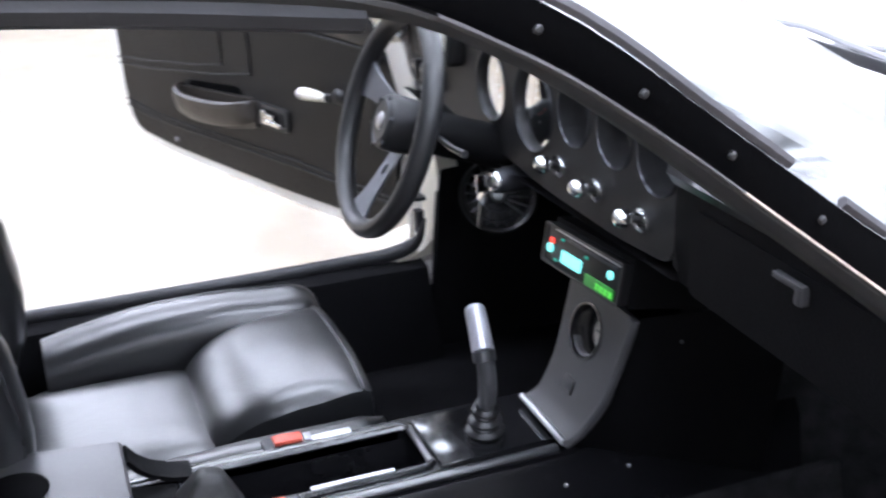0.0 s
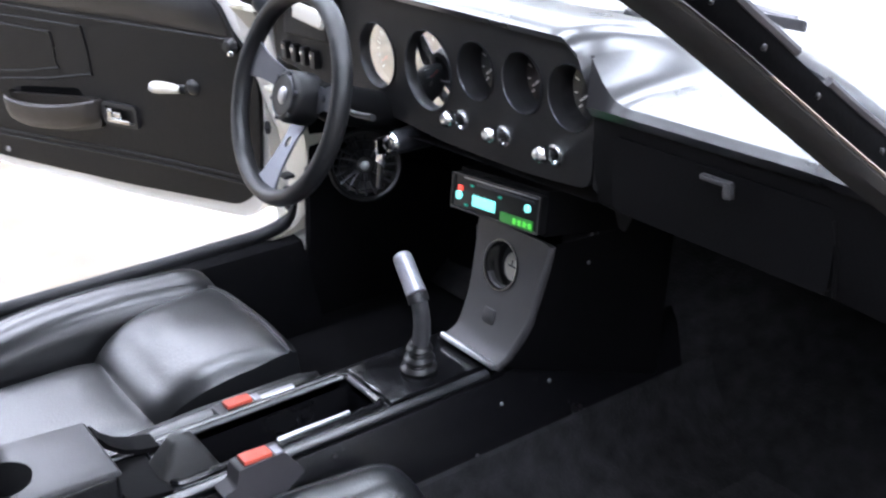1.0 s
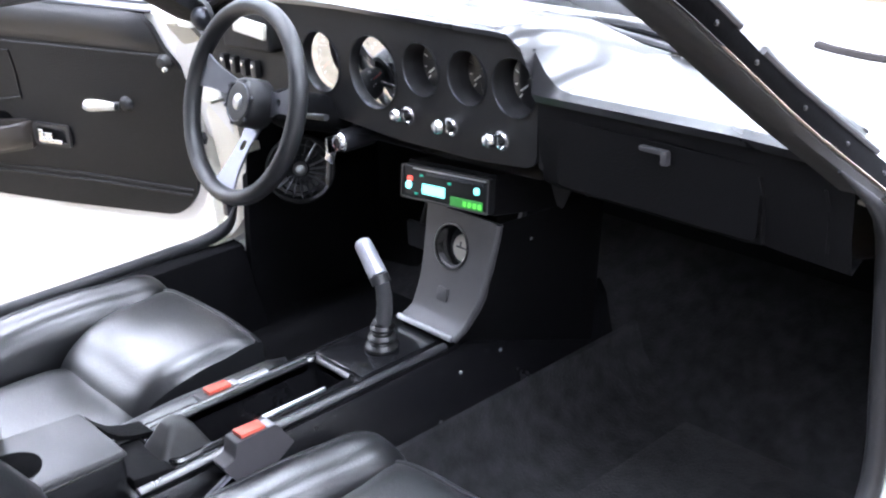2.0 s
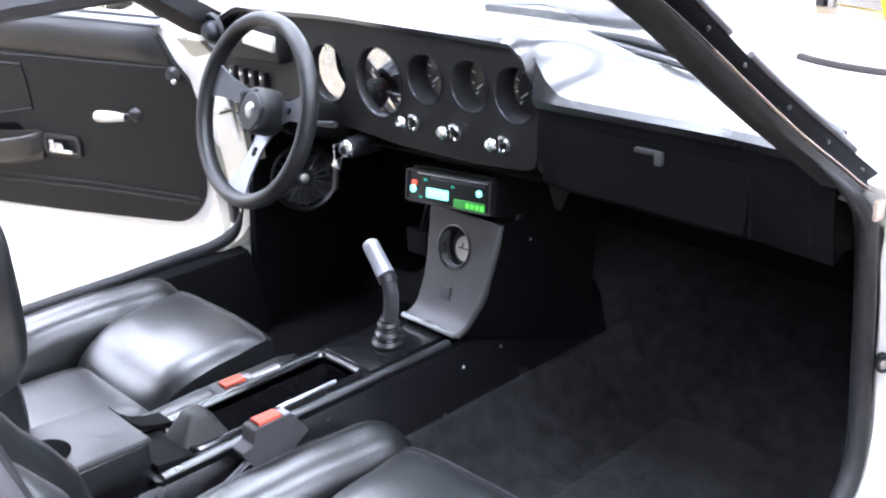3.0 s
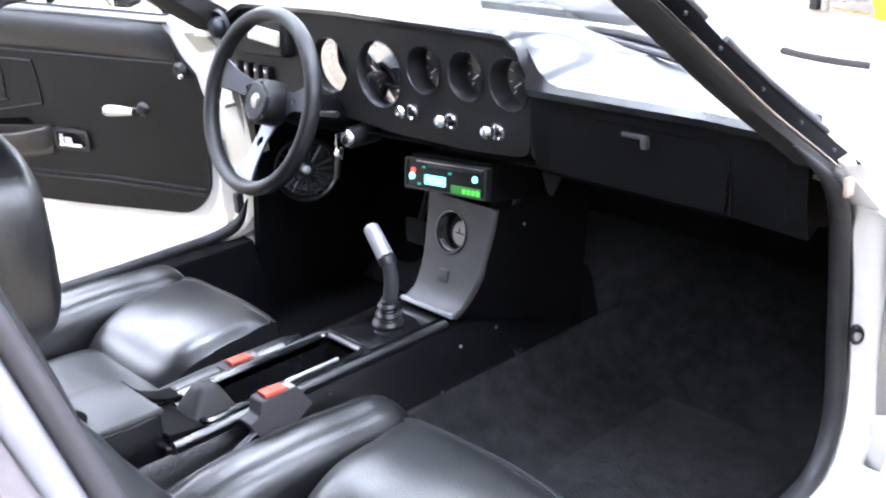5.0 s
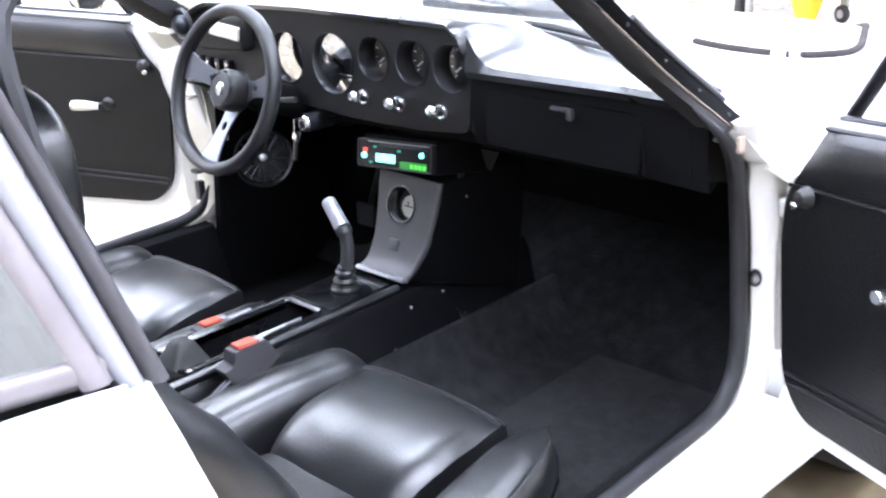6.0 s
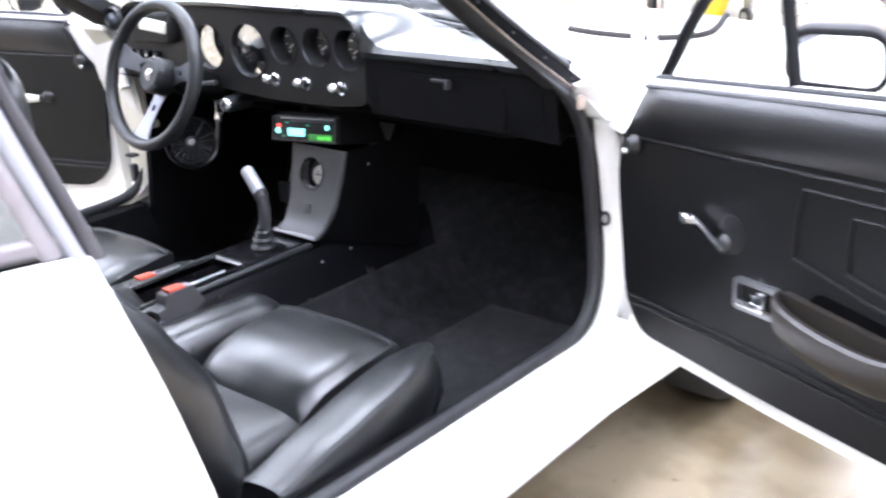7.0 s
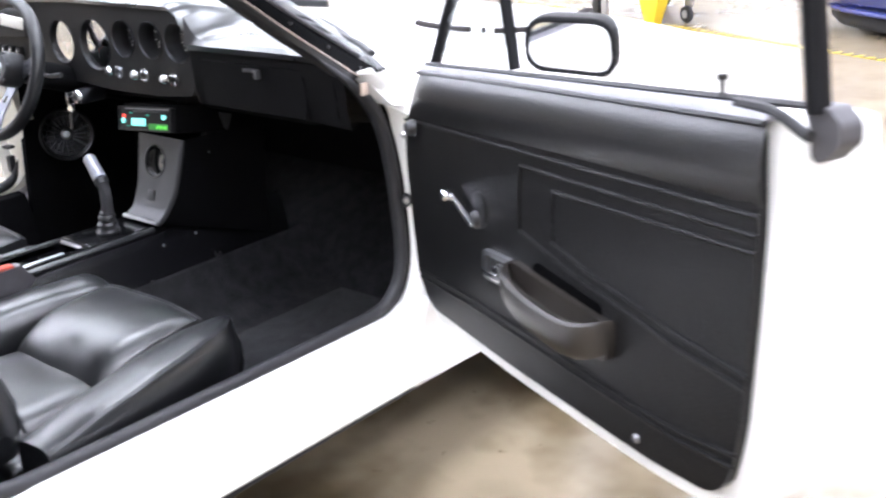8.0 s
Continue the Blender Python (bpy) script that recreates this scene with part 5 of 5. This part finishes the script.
# round speaker grille with radial blades on the footwell side
BN = Vector((0.88, -0.45, 0.14)).normalized()
BX = Vector((0, 0, 1)).cross(BN).normalized()
B0 = basis((-0.580, 0.148, 0.562), BX, BN.cross(BX), BN)
fan = part("footwell_speaker", shift(lathe([(0.062, -0.03), (0.067, 0.0), (0.069, 0.006), (0.065, 0.011), (0.060, 0.007), (0.058, -0.018), (0.02, -0.024), (0.0001, -0.024)], 36), B0), PLASTIC, car, "round black speaker with a grille of radial chrome blades")
for k in range(20):
    # a few steel blades on one side stand for the glints
    part("blade", shift(rbox(0.040, 0.0045, 0.003, 0.001, at=(0.038, 0, 0.004)), B0 @ pose(0, 0, 0, 0, 0, 18 * k) @ pose(0, 0, 0, 30, 0, 0)), STEEL if k in (0, 1, 3, 18, 19) else DARKMETAL, fan)
for r in (0.030, 0.048):
    part("grille_ring", shift(lathe([(r - 0.0015, 0.002), (r, 0.0055), (r + 0.0015, 0.002)], 32), B0), DARKMETAL, fan)
part("speaker_cap", shift(lathe([(0.0001, 0.012), (0.009, 0.011), (0.014, 0.005), (0.015, 0)], 20), B0), STEEL, fan)
# pedals hang in the dark
for x in (-0.45, -0.33, -0.20):
    p = part("pedal", rbox(0.06, 0.012, 0.055, 0.005, at=(x, 0.33, 0.40)), RUBBER, car)
    part("pedal_arm", tube([(x, 0.338, 0.41), (x, 0.40, 0.55), (x, 0.44, 0.70)], 0.007, 6), PLASTIC, p)

# ---- centre console ----
con = new("centre_console")
tagged(con, "black centre tunnel console with open tray and grey fascia", "centre console")
L, R = -0.088, 0.046
# tunnel flanks and top
part("tunnel", loft([[(-0.135, y, 0.25), (L - 0.012, y, 0.452), (L, y, 0.472)] for y in (-1.0, -0.5, -0.02, 0.3)] ), FIREWALL, con)
part("tunnel_side", loft([[(0.080, y, 0.365), (R + 0.018, y, 0.445), (R + 0.004, y, 0.468)] for y in (-1.0, -0.5, -0.06, 0.05, 0.3)]), TUNNEL, con)
part("tunnel_carpet", loft([[(0.22, y, 0.2515), (0.165, y, 0.262), (0.125, y, 0.290), (0.098, y, 0.325), (0.084, y, 0.372), (0.078, y, 0.376)] for y in (-1.0, -0.5, -0.06, 0.05, 0.36)]), CARPET, con)
tray = rounded([(-0.066, -0.485), (0.020, -0.485), (0.020, -0.205), (-0.066, -0.205)], 0.014, 4)
top = rounded([(L - 0.004, -0.56), (R + 0.006, -0.56), (R + 0.006, -0.02), (L - 0.004, -0.02)], 0.008, 3)
part("console_top", shift(plate(top, [tray], 0.012), pose(0, 0, 0.474)), TUNNEL, con)
part("tray_lip", tube([(x, y, 0.476) for x, y in rounded([(-0.070, -0.489), (0.024, -0.489), (0.024, -0.201), (-0.070, -0.201)], 0.016, 4)], (0.005, 0.004), 6, closed=True), GLOSSY, con)
part("tray_well", loft([[(x, y, 0.472) for x, y in tray], [(x, y, 0.405) for x, y in tray], [(-0.023 + (x + 0.023) * 0.02, -0.345 + (y + 0.345) * 0.02, 0.400) for x, y in tray]], close_v=True), TUNNEL, con)
part("ashtray_lid", shift(rbox(0.11, 0.075, 0.006, 0.002, at=(0, 0, 0)), pose(-0.022, -0.158, 0.477)), GLOSSY, con)
part("gate_plate", shift(plate(rounded([(-0.072, -0.135), (0.030, -0.135), (0.030, -0.040), (-0.072, -0.040)], 0.01), (), 0.004), pose(0, 0, 0.479)), GLOSSY, con)
# rail along the tunnel edge and screws
part("edge_rail", tube([(R + 0.001, y, 0.475) for y in (-0.55, -0.3, -0.05)], (0.007, 0.006), 10), EDGE, con)
part("edge_rail", tube([(-0.076, y, 0.475) for y in (-0.55, -0.35, -0.215)] + [(-0.066, -0.202, 0.475), (0.016, -0.202, 0.475)], (0.006, 0.005), 10), EDGE, con)
for p in ((0.088, -0.058, 0.450), (0.080, 0.032, 0.449), (0.105, 0.078, 0.624)):
    part("trim_screw", shift(lathe([(0.0001, 0.002), (0.0022, 0.0015), (0.003, 0)], 8), basis(p, (0, 1, 0), (0, 0, 1), (1, 0, 0))), STEEL, con)
# sloping fascia with the lower gauge
o, hgt = Vector((0.003, -0.036, 0.486)), Vector((0, 0.050, 0.178))
up = hgt.normalized()
out = Vector((0, -up.z, up.y))
FAC = basis(o, (1, 0, 0), up, out)
H = hgt.length
def bow(t):
    return 0.012 * (1 - t) ** 10 - 0.004 * math.sin(math.pi * t)


def side_l(t):
    return lerp([(0, -0.063), (0.12, -0.049), (0.4, -0.045), (1, -0.050)], t)


def side_r(t):
    return lerp([(0, 0.058), (0.15, 0.070), (0.4, 0.086), (1, 0.099)], t)


# skin between the round hole of the clock and the outer edge
CX, CY, CR = 0.012, 0.130, 0.034
border = [(side_l(k / 20), H * k / 20) for k in range(20)] + [(side_l(1) + (side_r(1) - side_l(1)) * k / 12, H) for k in range(12)]
border += [(side_r(1 - k / 20), H * (1 - k / 20)) for k in range(20)] + [(side_r(0) + (side_l(0) - side_r(0)) * k / 12, 0) for k in range(12)]
rows = []
for k in range(9):
    t = (k / 8) ** 1.3
    row = []
    for x, y in border:
        a = math.atan2(y - CY, x - CX)
        px, py = CX + CR * math.cos(a), CY + CR * math.sin(a)
        qx, qy = px + (x - px) * t, py + (y - py) * t
        row.append((qx, qy, bow(qy / H)))
    rows.append(row)
fascia = part("console_fascia", shift(loft([[(x, y, z - 0.006) for x, y, z in rows[0]]] + rows + [[(x, y, z - 0.008) for x, y, z in rows[-1]]], close_v=True), FAC), SATIN, con, "grey curved fascia with a round clock")
part("fascia_edge", tube([FAC @ Vector((side_r(k / 10) + 0.003, H * k / 10, bow(k / 10))) for k in range(11)], (0.005, 0.006), 8), SATIN, con)
part("fascia_foot", tube([FAC @ Vector((x, 0.001, 0.013)) for x in (-0.062, 0.0, 0.058)], 0.0045, 8), STEEL, con)
for fn, back in ((side_r, 0.125), (side_l, -0.12)):
    part("fascia_side", loft([[FAC @ Vector((fn(k / 8), H * k / 8, bow(k / 8))), Vector((back * (0.8 + 0.2 * k / 8), 0.22, 0.40 + 0.26 * k / 8))] for k in range(9)]), PANELBLK, con)
cb = bow(CY / H)
lg = part("lower_gauge", shift(lathe([(CR + 0.002, 0.0), (CR + 0.0015, 0.003), (CR - 0.001, 0.003), (CR - 0.002, -0.002), (CR - 0.003, -0.030)], 34), FAC @ pose(CX, CY, cb)), GLOSSY, con, "round console clock sunk in a deep black tube")
part("dial", shift(lathe([(CR - 0.003, 0), (0.0001, 0)], 28), FAC @ pose(CX, CY, cb - 0.029)), DIAL, lg)
part("clock_face", shift(lathe([(0.0205, 0), (0.0001, 0.0008)], 28), FAC @ pose(CX - 0.002, CY - 0.004, cb - 0.026)), IVORY, lg)
part("clock_hand", join(shift(rbox(0.020, 0.002, 0.001, 0), FAC @ pose(CX - 0.004, CY - 0.004, cb - 0.0245)), shift(rbox(0.002, 0.009, 0.001, 0), FAC @ pose(CX - 0.006, CY, cb - 0.0245))), PLASTIC, lg)
part("tube_lip", shift(tube([((CR - 0.003) * math.cos(radians(a)), (CR - 0.003) * math.sin(radians(a)), -0.006) for a in range(215, 326, 10)], (0.003, 0.006), 8, up=(0, 0, 1)), FAC @ pose(CX, CY, cb)), SATIN, lg)
part("fascia_button", shift(rbox(0.022, 0.022, 0.005, 0.003), FAC @ pose(0.010, 0.056, bow(0.3) + 0.001)), SATIN, fascia)

# radio
ROLL = pose(0, 0, 0, 0, 0, 4.5)
RF = basis((0.018, -0.0105, 0.708), (1, 0, 0), Vector((0, 0.19, 0.98)).normalized(), Vector((0, -0.98, 0.19)).normalized()) @ ROLL
rad = part("radio", shift(rbox(0.182, 0.050, 0.13, 0.004, at=(0, -0.002, -0.066)), RF), RADIOBLK, None)
tagged(rad, "black car radio with lit cyan and green displays above the console", "car radio")
part("radio_bezel", shift(plate(rounded([(-0.092, -0.027), (0.092, -0.027), (0.092, 0.023), (-0.092, 0.023)], 0.004), [rounded([(-0.089, -0.024), (0.089, -0.024), (0.089, 0.020), (-0.089, 0.020)], 0.003)], 0.003), RF @ pose(0, 0, 0.0015)), PLASTIC, rad)
part("radio_slot", shift(rbox(0.118, 0.004, 0.003, 0.001), RF @ pose(0.022, 0.014, 0.0)), DARKMETAL, rad)
part("slot_lip", shift(rbox(0.150, 0.0018, 0.003, 0.0005), RF @ pose(0.010, 0.019, 0.0)), STEEL, rad)
part("radio_display", shift(rbox(0.047, 0.015, 0.003, 0.001), RF @ pose(-0.021, -0.009, 0.0)), CYAN, rad)
green = part("green_display", shift(rbox(0.064, 0.014, 0.003, 0.001), RF @ pose(0.048, -0.018, 0.0)), DIMGREEN, rad)
for k in range(4):
    part("display_digit", shift(rbox(0.0075, 0.008, 0.002, 0.001), RF @ pose(0.046 + 0.010 * k, -0.018, 0.001)), GREEN, green)
part("power_led", shift(rbox(0.009, 0.007, 0.003, 0.001), RF @ pose(-0.073, 0.003, 0.0)), REDLED, rad)
for x, y, r in ((-0.075, -0.007, 0.0058), (0.068, 0.003, 0.005)):
    part("radio_button", shift(lathe([(0.0001, 0.004), (r, 0.003), (r, 0)], 14), RF @ pose(x, y, -0.001)), CYAN, rad)
for x, y in ((-0.048, 0.010), (0.012, 0.006), (-0.058, -0.018)):
    part("radio_button", shift(rbox(0.006, 0.0035, 0.003, 0.001), RF @ pose(x, y, 0.0)), TEALDOT, rad)
part("radio_cage", shift(rbox(0.184, 0.060, 0.20, 0.004, at=(0.0, 0.0, -0.112)), RF), PANELBLK, con)

# gear lever
lev = part("gear_lever", tube(smooth_path([(-0.014, -0.120, 0.482), (-0.006, -0.122, 0.515), (0.004, -0.124, 0.545), (0.010, -0.127, 0.575), (0.010, -0.130, 0.598)], 6), lambda t: 0.0105 + 0.0012 * math.sin(t * 3.0), 14), LEVERGREY, None)
tagged(lev, "bent grey gear lever with a pale grip and black boot", "gear lever")
part("lever_collar", tube([(0.0102, -0.1298, 0.594), (0.007, -0.1296, 0.600), (0.004, -0.1294, 0.605)], 0.0142, 14), PLASTIC, lev)
part("lever_grip", tube(smooth_path([(0.004, -0.1294, 0.604), (-0.010, -0.127, 0.617), (-0.028, -0.1245, 0.635), (-0.0395, -0.123, 0.6465)], 8), lambda t: (0.0140 - 0.0015 * t) * (1 if t < 0.82 else math.sqrt(max(0.04, 1 - ((t - 0.82) / 0.18) ** 2))), 16), KNOBGREY, lev)
for k, (z, r) in enumerate(((0.484, 0.024), (0.492, 0.018), (0.500, 0.020), (0.509, 0.0145), (0.517, 0.0165), (0.526, 0.0125))):
    part("boot_ring", shift(lathe([(r - 0.006, -0.007), (r, -0.004), (r + 0.002, 0), (r, 0.004), (r - 0.006, 0.007)], 20), pose(-0.014 + 0.0018 * k, -0.120 - 0.0005 * k, z)), BOOT, lev)

# armrest box, handbrake, belt buckles
box = part("armrest_box", hexa([(-0.118, -0.74, 0.40), (0.026, -0.74, 0.40), (0.030, -0.548, 0.40), (-0.098, -0.548, 0.40), (-0.118, -0.74, 0.522), (0.026, -0.74, 0.522), (0.028, -0.550, 0.520), (-0.095, -0.550, 0.520)], 0.008, 3), TUNNEL, con, "black armrest box with a grey padded lid")
part("box_lid", hexa([(-0.120, -0.742, 0.5205), (0.028, -0.742, 0.5205), (0.032, -0.546, 0.5195), (-0.097, -0.546, 0.5195), (-0.117, -0.74, 0.530), (0.025, -0.74, 0.530), (0.029, -0.550, 0.528), (-0.094, -0.550, 0.528)], 0.004, 2), ARMREST, box)
# flat black disc on the lid paints the shade of a hole
part("opening_shade", shift(lathe([(0.036, 0.0005), (0.034, 0.0012), (0.0001, 0.0015)], 20), pose(-0.030, -0.665, 0.530) @ Matrix.Diagonal((1.0, 1.0, 1, 1))), PILLARBLK, box)
part("box_ramp", thick(loft([[(x, y, z) for x in (-0.092, -0.074, -0.056)] for y, z in ((-0.549, 0.518), (-0.538, 0.503), (-0.522, 0.490), (-0.500, 0.481), (-0.475, 0.476))]), 0.006), PANELBLK, box)
# black filler added over the console top for the dark recess
part("recess_filler", hexa([(-0.056, -0.548, 0.46), (0.036, -0.548, 0.46), (0.036, -0.494, 0.46), (-0.056, -0.494, 0.46), (-0.056, -0.548, 0.486), (0.034, -0.548, 0.486), (0.035, -0.494, 0.479), (-0.056, -0.494, 0.479)], 0.003), PANELBLK, box)
hb = part("handbrake_boot", hexa([(-0.052, -0.520, 0.45), (0.026, -0.520, 0.45), (0.026, -0.415, 0.45), (-0.044, -0.420, 0.45), (-0.028, -0.470, 0.516), (0.002, -0.475, 0.518), (0.004, -0.448, 0.512), (-0.024, -0.445, 0.512)], 0.010, 3), HBOOT, con, "folded black handbrake boot")
part("handbrake_lever", tube([(0.019, -0.352, 0.478), (0.021, -0.340, 0.480), (0.022, -0.300, 0.481), (0.022, -0.252, 0.481)], lambda t: 0.0042 - 0.001 * t, 10), STEEL, hb)


def buckle(outline, x, width, button, stalk):
    """A faceted block, drawn as (y, z) corners of its side and stretched across to the given width."""
    b = part("belt_buckle", shift(plate(rounded(outline, 0.004, 3), (), width), basis((x, 0, 0), (0, 1, 0), (0, 0, 1), (1, 0, 0))), GREYRUB)
    tagged(b, "black seat belt buckle with a red release button", "belt buckle", "belt buckles beside the tunnel")
    part("release_button", shift(rbox(width * 0.72, 0.036, 0.006, 0.002), pose(*button, -2, 0, 0)), RED, b)
    part("buckle_tip", shift(rbox(width * 0.66, 0.010, 0.005, 0.0015), pose(button[0] + 0.003, button[1] + 0.025, button[2] - 0.002)), KNOBGREY, b)
    part("buckle_stalk", tube(stalk, (0.005, 0.003), 8), DARKMETAL, b)
    return b


drivers_buckle = buckle([(-0.384, 0.476), (-0.332, 0.474), (-0.318, 0.462), (-0.322, 0.450), (-0.384, 0.450)], -0.084, 0.026, (-0.096, -0.352, 0.479), [(-0.094, -0.37, 0.462), (-0.094, -0.40, 0.44), (-0.09, -0.43, 0.40)])
buckle([(-0.437, 0.513), (-0.379, 0.514), (-0.3555, 0.478), (-0.381, 0.4615), (-0.4415, 0.457), (-0.4605, 0.487), (-0.442, 0.492)], 0.096, 0.028, (0.083, -0.411, 0.516), [(0.090, -0.445, 0.472), (0.094, -0.484, 0.459), (0.094, -0.52, 0.43)])
part("belt_tongue", tube([(-0.094, -0.334, 0.472), (-0.0935, -0.30, 0.474), (-0.093, -0.272, 0.474)], (0.006, 0.003), 8), STEEL, drivers_buckle)


# ---- things further off in the hall ----
def hatch_tape():
    a, b = Vector((-6.5, 6.91, 0)), Vector((4.0, 3.08, 0))
    d = (b - a).normalized()
    e = tagged(new("hazard_tape"), "yellow and black striped safety tape on the floor", "floor tape")
    tape_black = mat("tape_black", (0.03, 0.03, 0.03), 0.6)
    ang = math.degrees(math.atan2(d.y, d.x))
    part("tape_strip", shift(rbox((b - a).length, 0.050, 0.002, 0), pose(*((a + b) / 2 + Vector((0, 0, 0.0012))), 0, 0, ang)), YELLOW, e, flat=True)
    marks = []
    n = int((b - a).length / 0.075)
    for k in range(n):
        p = a + d * (0.075 * k + 0.05)
        marks.append(shift(hexa([(-0.03, -0.0248, 0.0022), (0.014, -0.0248, 0.0022), (0.035, 0.0248, 0.0022), (-0.009, 0.0248, 0.0022), (-0.03, -0.0248, 0.0034), (0.014, -0.0248, 0.0034), (0.035, 0.0248, 0.0034), (-0.009, 0.0248, 0.0034)], 0), pose(p.x, p.y, 0, 0, 0, ang)))
    ob = part("tape_hatching", join(*marks), tape_black, e, flat=True)
    tagged(ob, kind="stuff")


hatch_tape()


def yellow_trolley():
    e = tagged(new("workshop_trolley"), "yellow wheeled workshop machine with small casters", "trolley")
    part("trolley_body", hexa([(-2.35, 5.22, 0.26), (-1.52, 4.95, 0.26), (-1.28, 5.62, 0.26), (-2.12, 5.92, 0.26), (-2.30, 5.22, 0.95), (-1.58, 4.98, 0.95), (-1.34, 5.58, 0.95), (-2.08, 5.86, 0.95)], 0.04, 3), YELLOW, e)
    part("trolley_foot", hexa([(-1.74, 5.06, 0.0), (-1.66, 5.03, 0.0), (-1.64, 5.10, 0.0), (-1.72, 5.13, 0.0), (-1.82, 5.06, 0.28), (-1.58, 4.98, 0.28), (-1.54, 5.10, 0.28), (-1.78, 5.18, 0.28)], 0.015), YELLOW, e)
    part("trolley_leg", hexa([(-2.24, 5.20, 0.0), (-2.18, 5.18, 0.0), (-2.16, 5.23, 0.0), (-2.22, 5.25, 0.0), (-2.24, 5.20, 0.3), (-2.18, 5.18, 0.3), (-2.16, 5.23, 0.3), (-2.22, 5.25, 0.3)], 0.006), PLASTIC, e)
    part("trolley_strut", rbox(0.04, 0.04, 0.28, 0.006, at=(-2.13, 5.20, 0.14)), STEEL, e)
    for x, y in ((-1.53, 5.24), (-2.02, 5.82)):
        c = part("caster", shift(lathe([(0.028, -0.016), (0.050, -0.016), (0.056, 0), (0.050, 0.016), (0.028, 0.016)], 20), pose(x, y, 0.056, 0, 90, 65)), TYRE, e)
        part("caster_fork", join(rbox(0.05, 0.03, 0.16, 0.006, at=(x + 0.005, y + 0.02, 0.18)), shift(lathe([(0.0001, 0.02), (0.026, 0.02), (0.026, -0.02), (0.0001, -0.02)], 14), pose(x, y, 0.056, 0, 90, 65))), STEEL, c)


yellow_trolley()


def blue_car():
    """A parked car whose front faces the striped tape. Local: the nose at -x."""
    e = tagged(new("parked_car"), "dark blue parked car facing the striped floor tape", "car")
    m = pose(0.76, 6.95, 0, 0, 0, 70)
    side = [(-2.00, 0.13), (-2.10, 0.22), (-2.12, 0.55), (-1.95, 0.76), (-1.0, 0.92), (-0.5, 1.30), (0.5, 1.38), (1.3, 1.05), (2.0, 0.95), (2.12, 0.6), (2.05, 0.22)]
    pts = [(p.x, p.y) for p in smooth_path([(a, b, 0) for a, b in side], 5)]
    rows = []
    for y, k, pull in ((-0.86, 0.94, 0.90), (-0.90, 0.98, 0.945), (-0.82, 1.0, 0.98), (-0.45, 1.01, 1.0), (0, 1.015, 1.008), (0.45, 1.01, 1.0), (0.82, 1.0, 0.98), (0.90, 0.98, 0.945), (0.86, 0.94, 0.90)):
        rows.append([(x * pull, y * (1 - 0.22 * max(0, z - 0.9) / 0.5), 0.13 + (z - 0.13) * k) for x, z in pts])
    part("car_body", shift(loft(rows, close_v=True, caps=True), m), BLUE, e)
    part("car_underside", shift(rbox(3.7, 1.6, 0.14, 0.03, at=(0, 0, 0.20)), m), TYRE, e)
    part("grille", shift(hexa([(-2.145, -0.34, 0.30), (-2.145, 0.34, 0.30), (-2.06, 0.34, 0.30), (-2.06, -0.34, 0.30), (-2.150, -0.42, 0.52), (-2.150, 0.42, 0.52), (-2.06, 0.42, 0.52), (-2.06, -0.42, 0.52)], 0.02), m), DIAL, e)
    for k in range(9):
        part("grille_bar", shift(rbox(0.006, 0.008, 0.20, 0.002, at=(-2.155, -0.32 + 0.08 * k, 0.41)), m), PLASTIC, e)
    part("bumper_lip", shift(tube(smooth_path([(-1.90, -0.84, 0.15), (-2.04, -0.6, 0.14), (-2.10, 0, 0.135), (-2.04, 0.6, 0.14), (-1.90, 0.84, 0.15)], 6), (0.03, 0.02), 10), m), BLUE, e)
    for x in (-1.3, 1.35):
        for y in (-0.80, 0.80):
            w = part("wheel", shift(lathe([(0.2, -0.1), (0.28, -0.1), (0.32, -0.07), (0.32, 0.07), (0.28, 0.1), (0.2, 0.1)], 32), m @ pose(x, y, 0.32, 90, 0, 0)), TYRE, e)
            part("rim", shift(lathe([(0.21, -0.085), (0.12, -0.07), (0.05, -0.09), (0.0001, -0.09)], 24), m @ pose(x, y, 0.32, 90 if y < 0 else -90, 0, 0) @ pose(0, 0, 0, 180, 0, 0)), STEEL, w)
    # black bar added for the shadow under the nose
    part("under_nose_shade", shift(tube(smooth_path([(-1.84, -0.82, 0.09), (-1.98, -0.58, 0.08), (-2.04, 0, 0.075), (-1.98, 0.58, 0.08), (-1.84, 0.82, 0.09)], 6), (0.03, 0.05), 10), m), TYRE, e)
    for y in (-0.62, 0.62):
        part("headlight", shift(pillow(-1.98, y, 0.64, 0.10, 0.17, 0.06, 0.7, 0.7), m), STEEL, e)
    part("side_glass", shift(hexa([(-0.85, -0.83, 0.95), (1.1, -0.83, 0.98), (1.1, -0.80, 0.98), (-0.85, -0.80, 0.95), (-0.4, -0.72, 1.27), (0.45, -0.72, 1.30), (0.45, -0.68, 1.30), (-0.4, -0.68, 1.27)], 0.01), m), DIAL, e)


blue_car()


def settle(e, base):
    """Stands a thing's origin at its base."""
    off = Matrix.Translation(base)
    e.matrix_basis = off
    for c in e.children:
        c.matrix_parent_inverse = off.inverted()


for e, base in ((dash, (0.0, 0.10, 0.74)), (con, (0.0, -0.35, 0.25)), (wheel, tuple(HUB)), (right_seat, (0.341, -0.50, 0.25)), (left_seat, (-0.333, -0.47, 0.25))):
    settle(e, base)
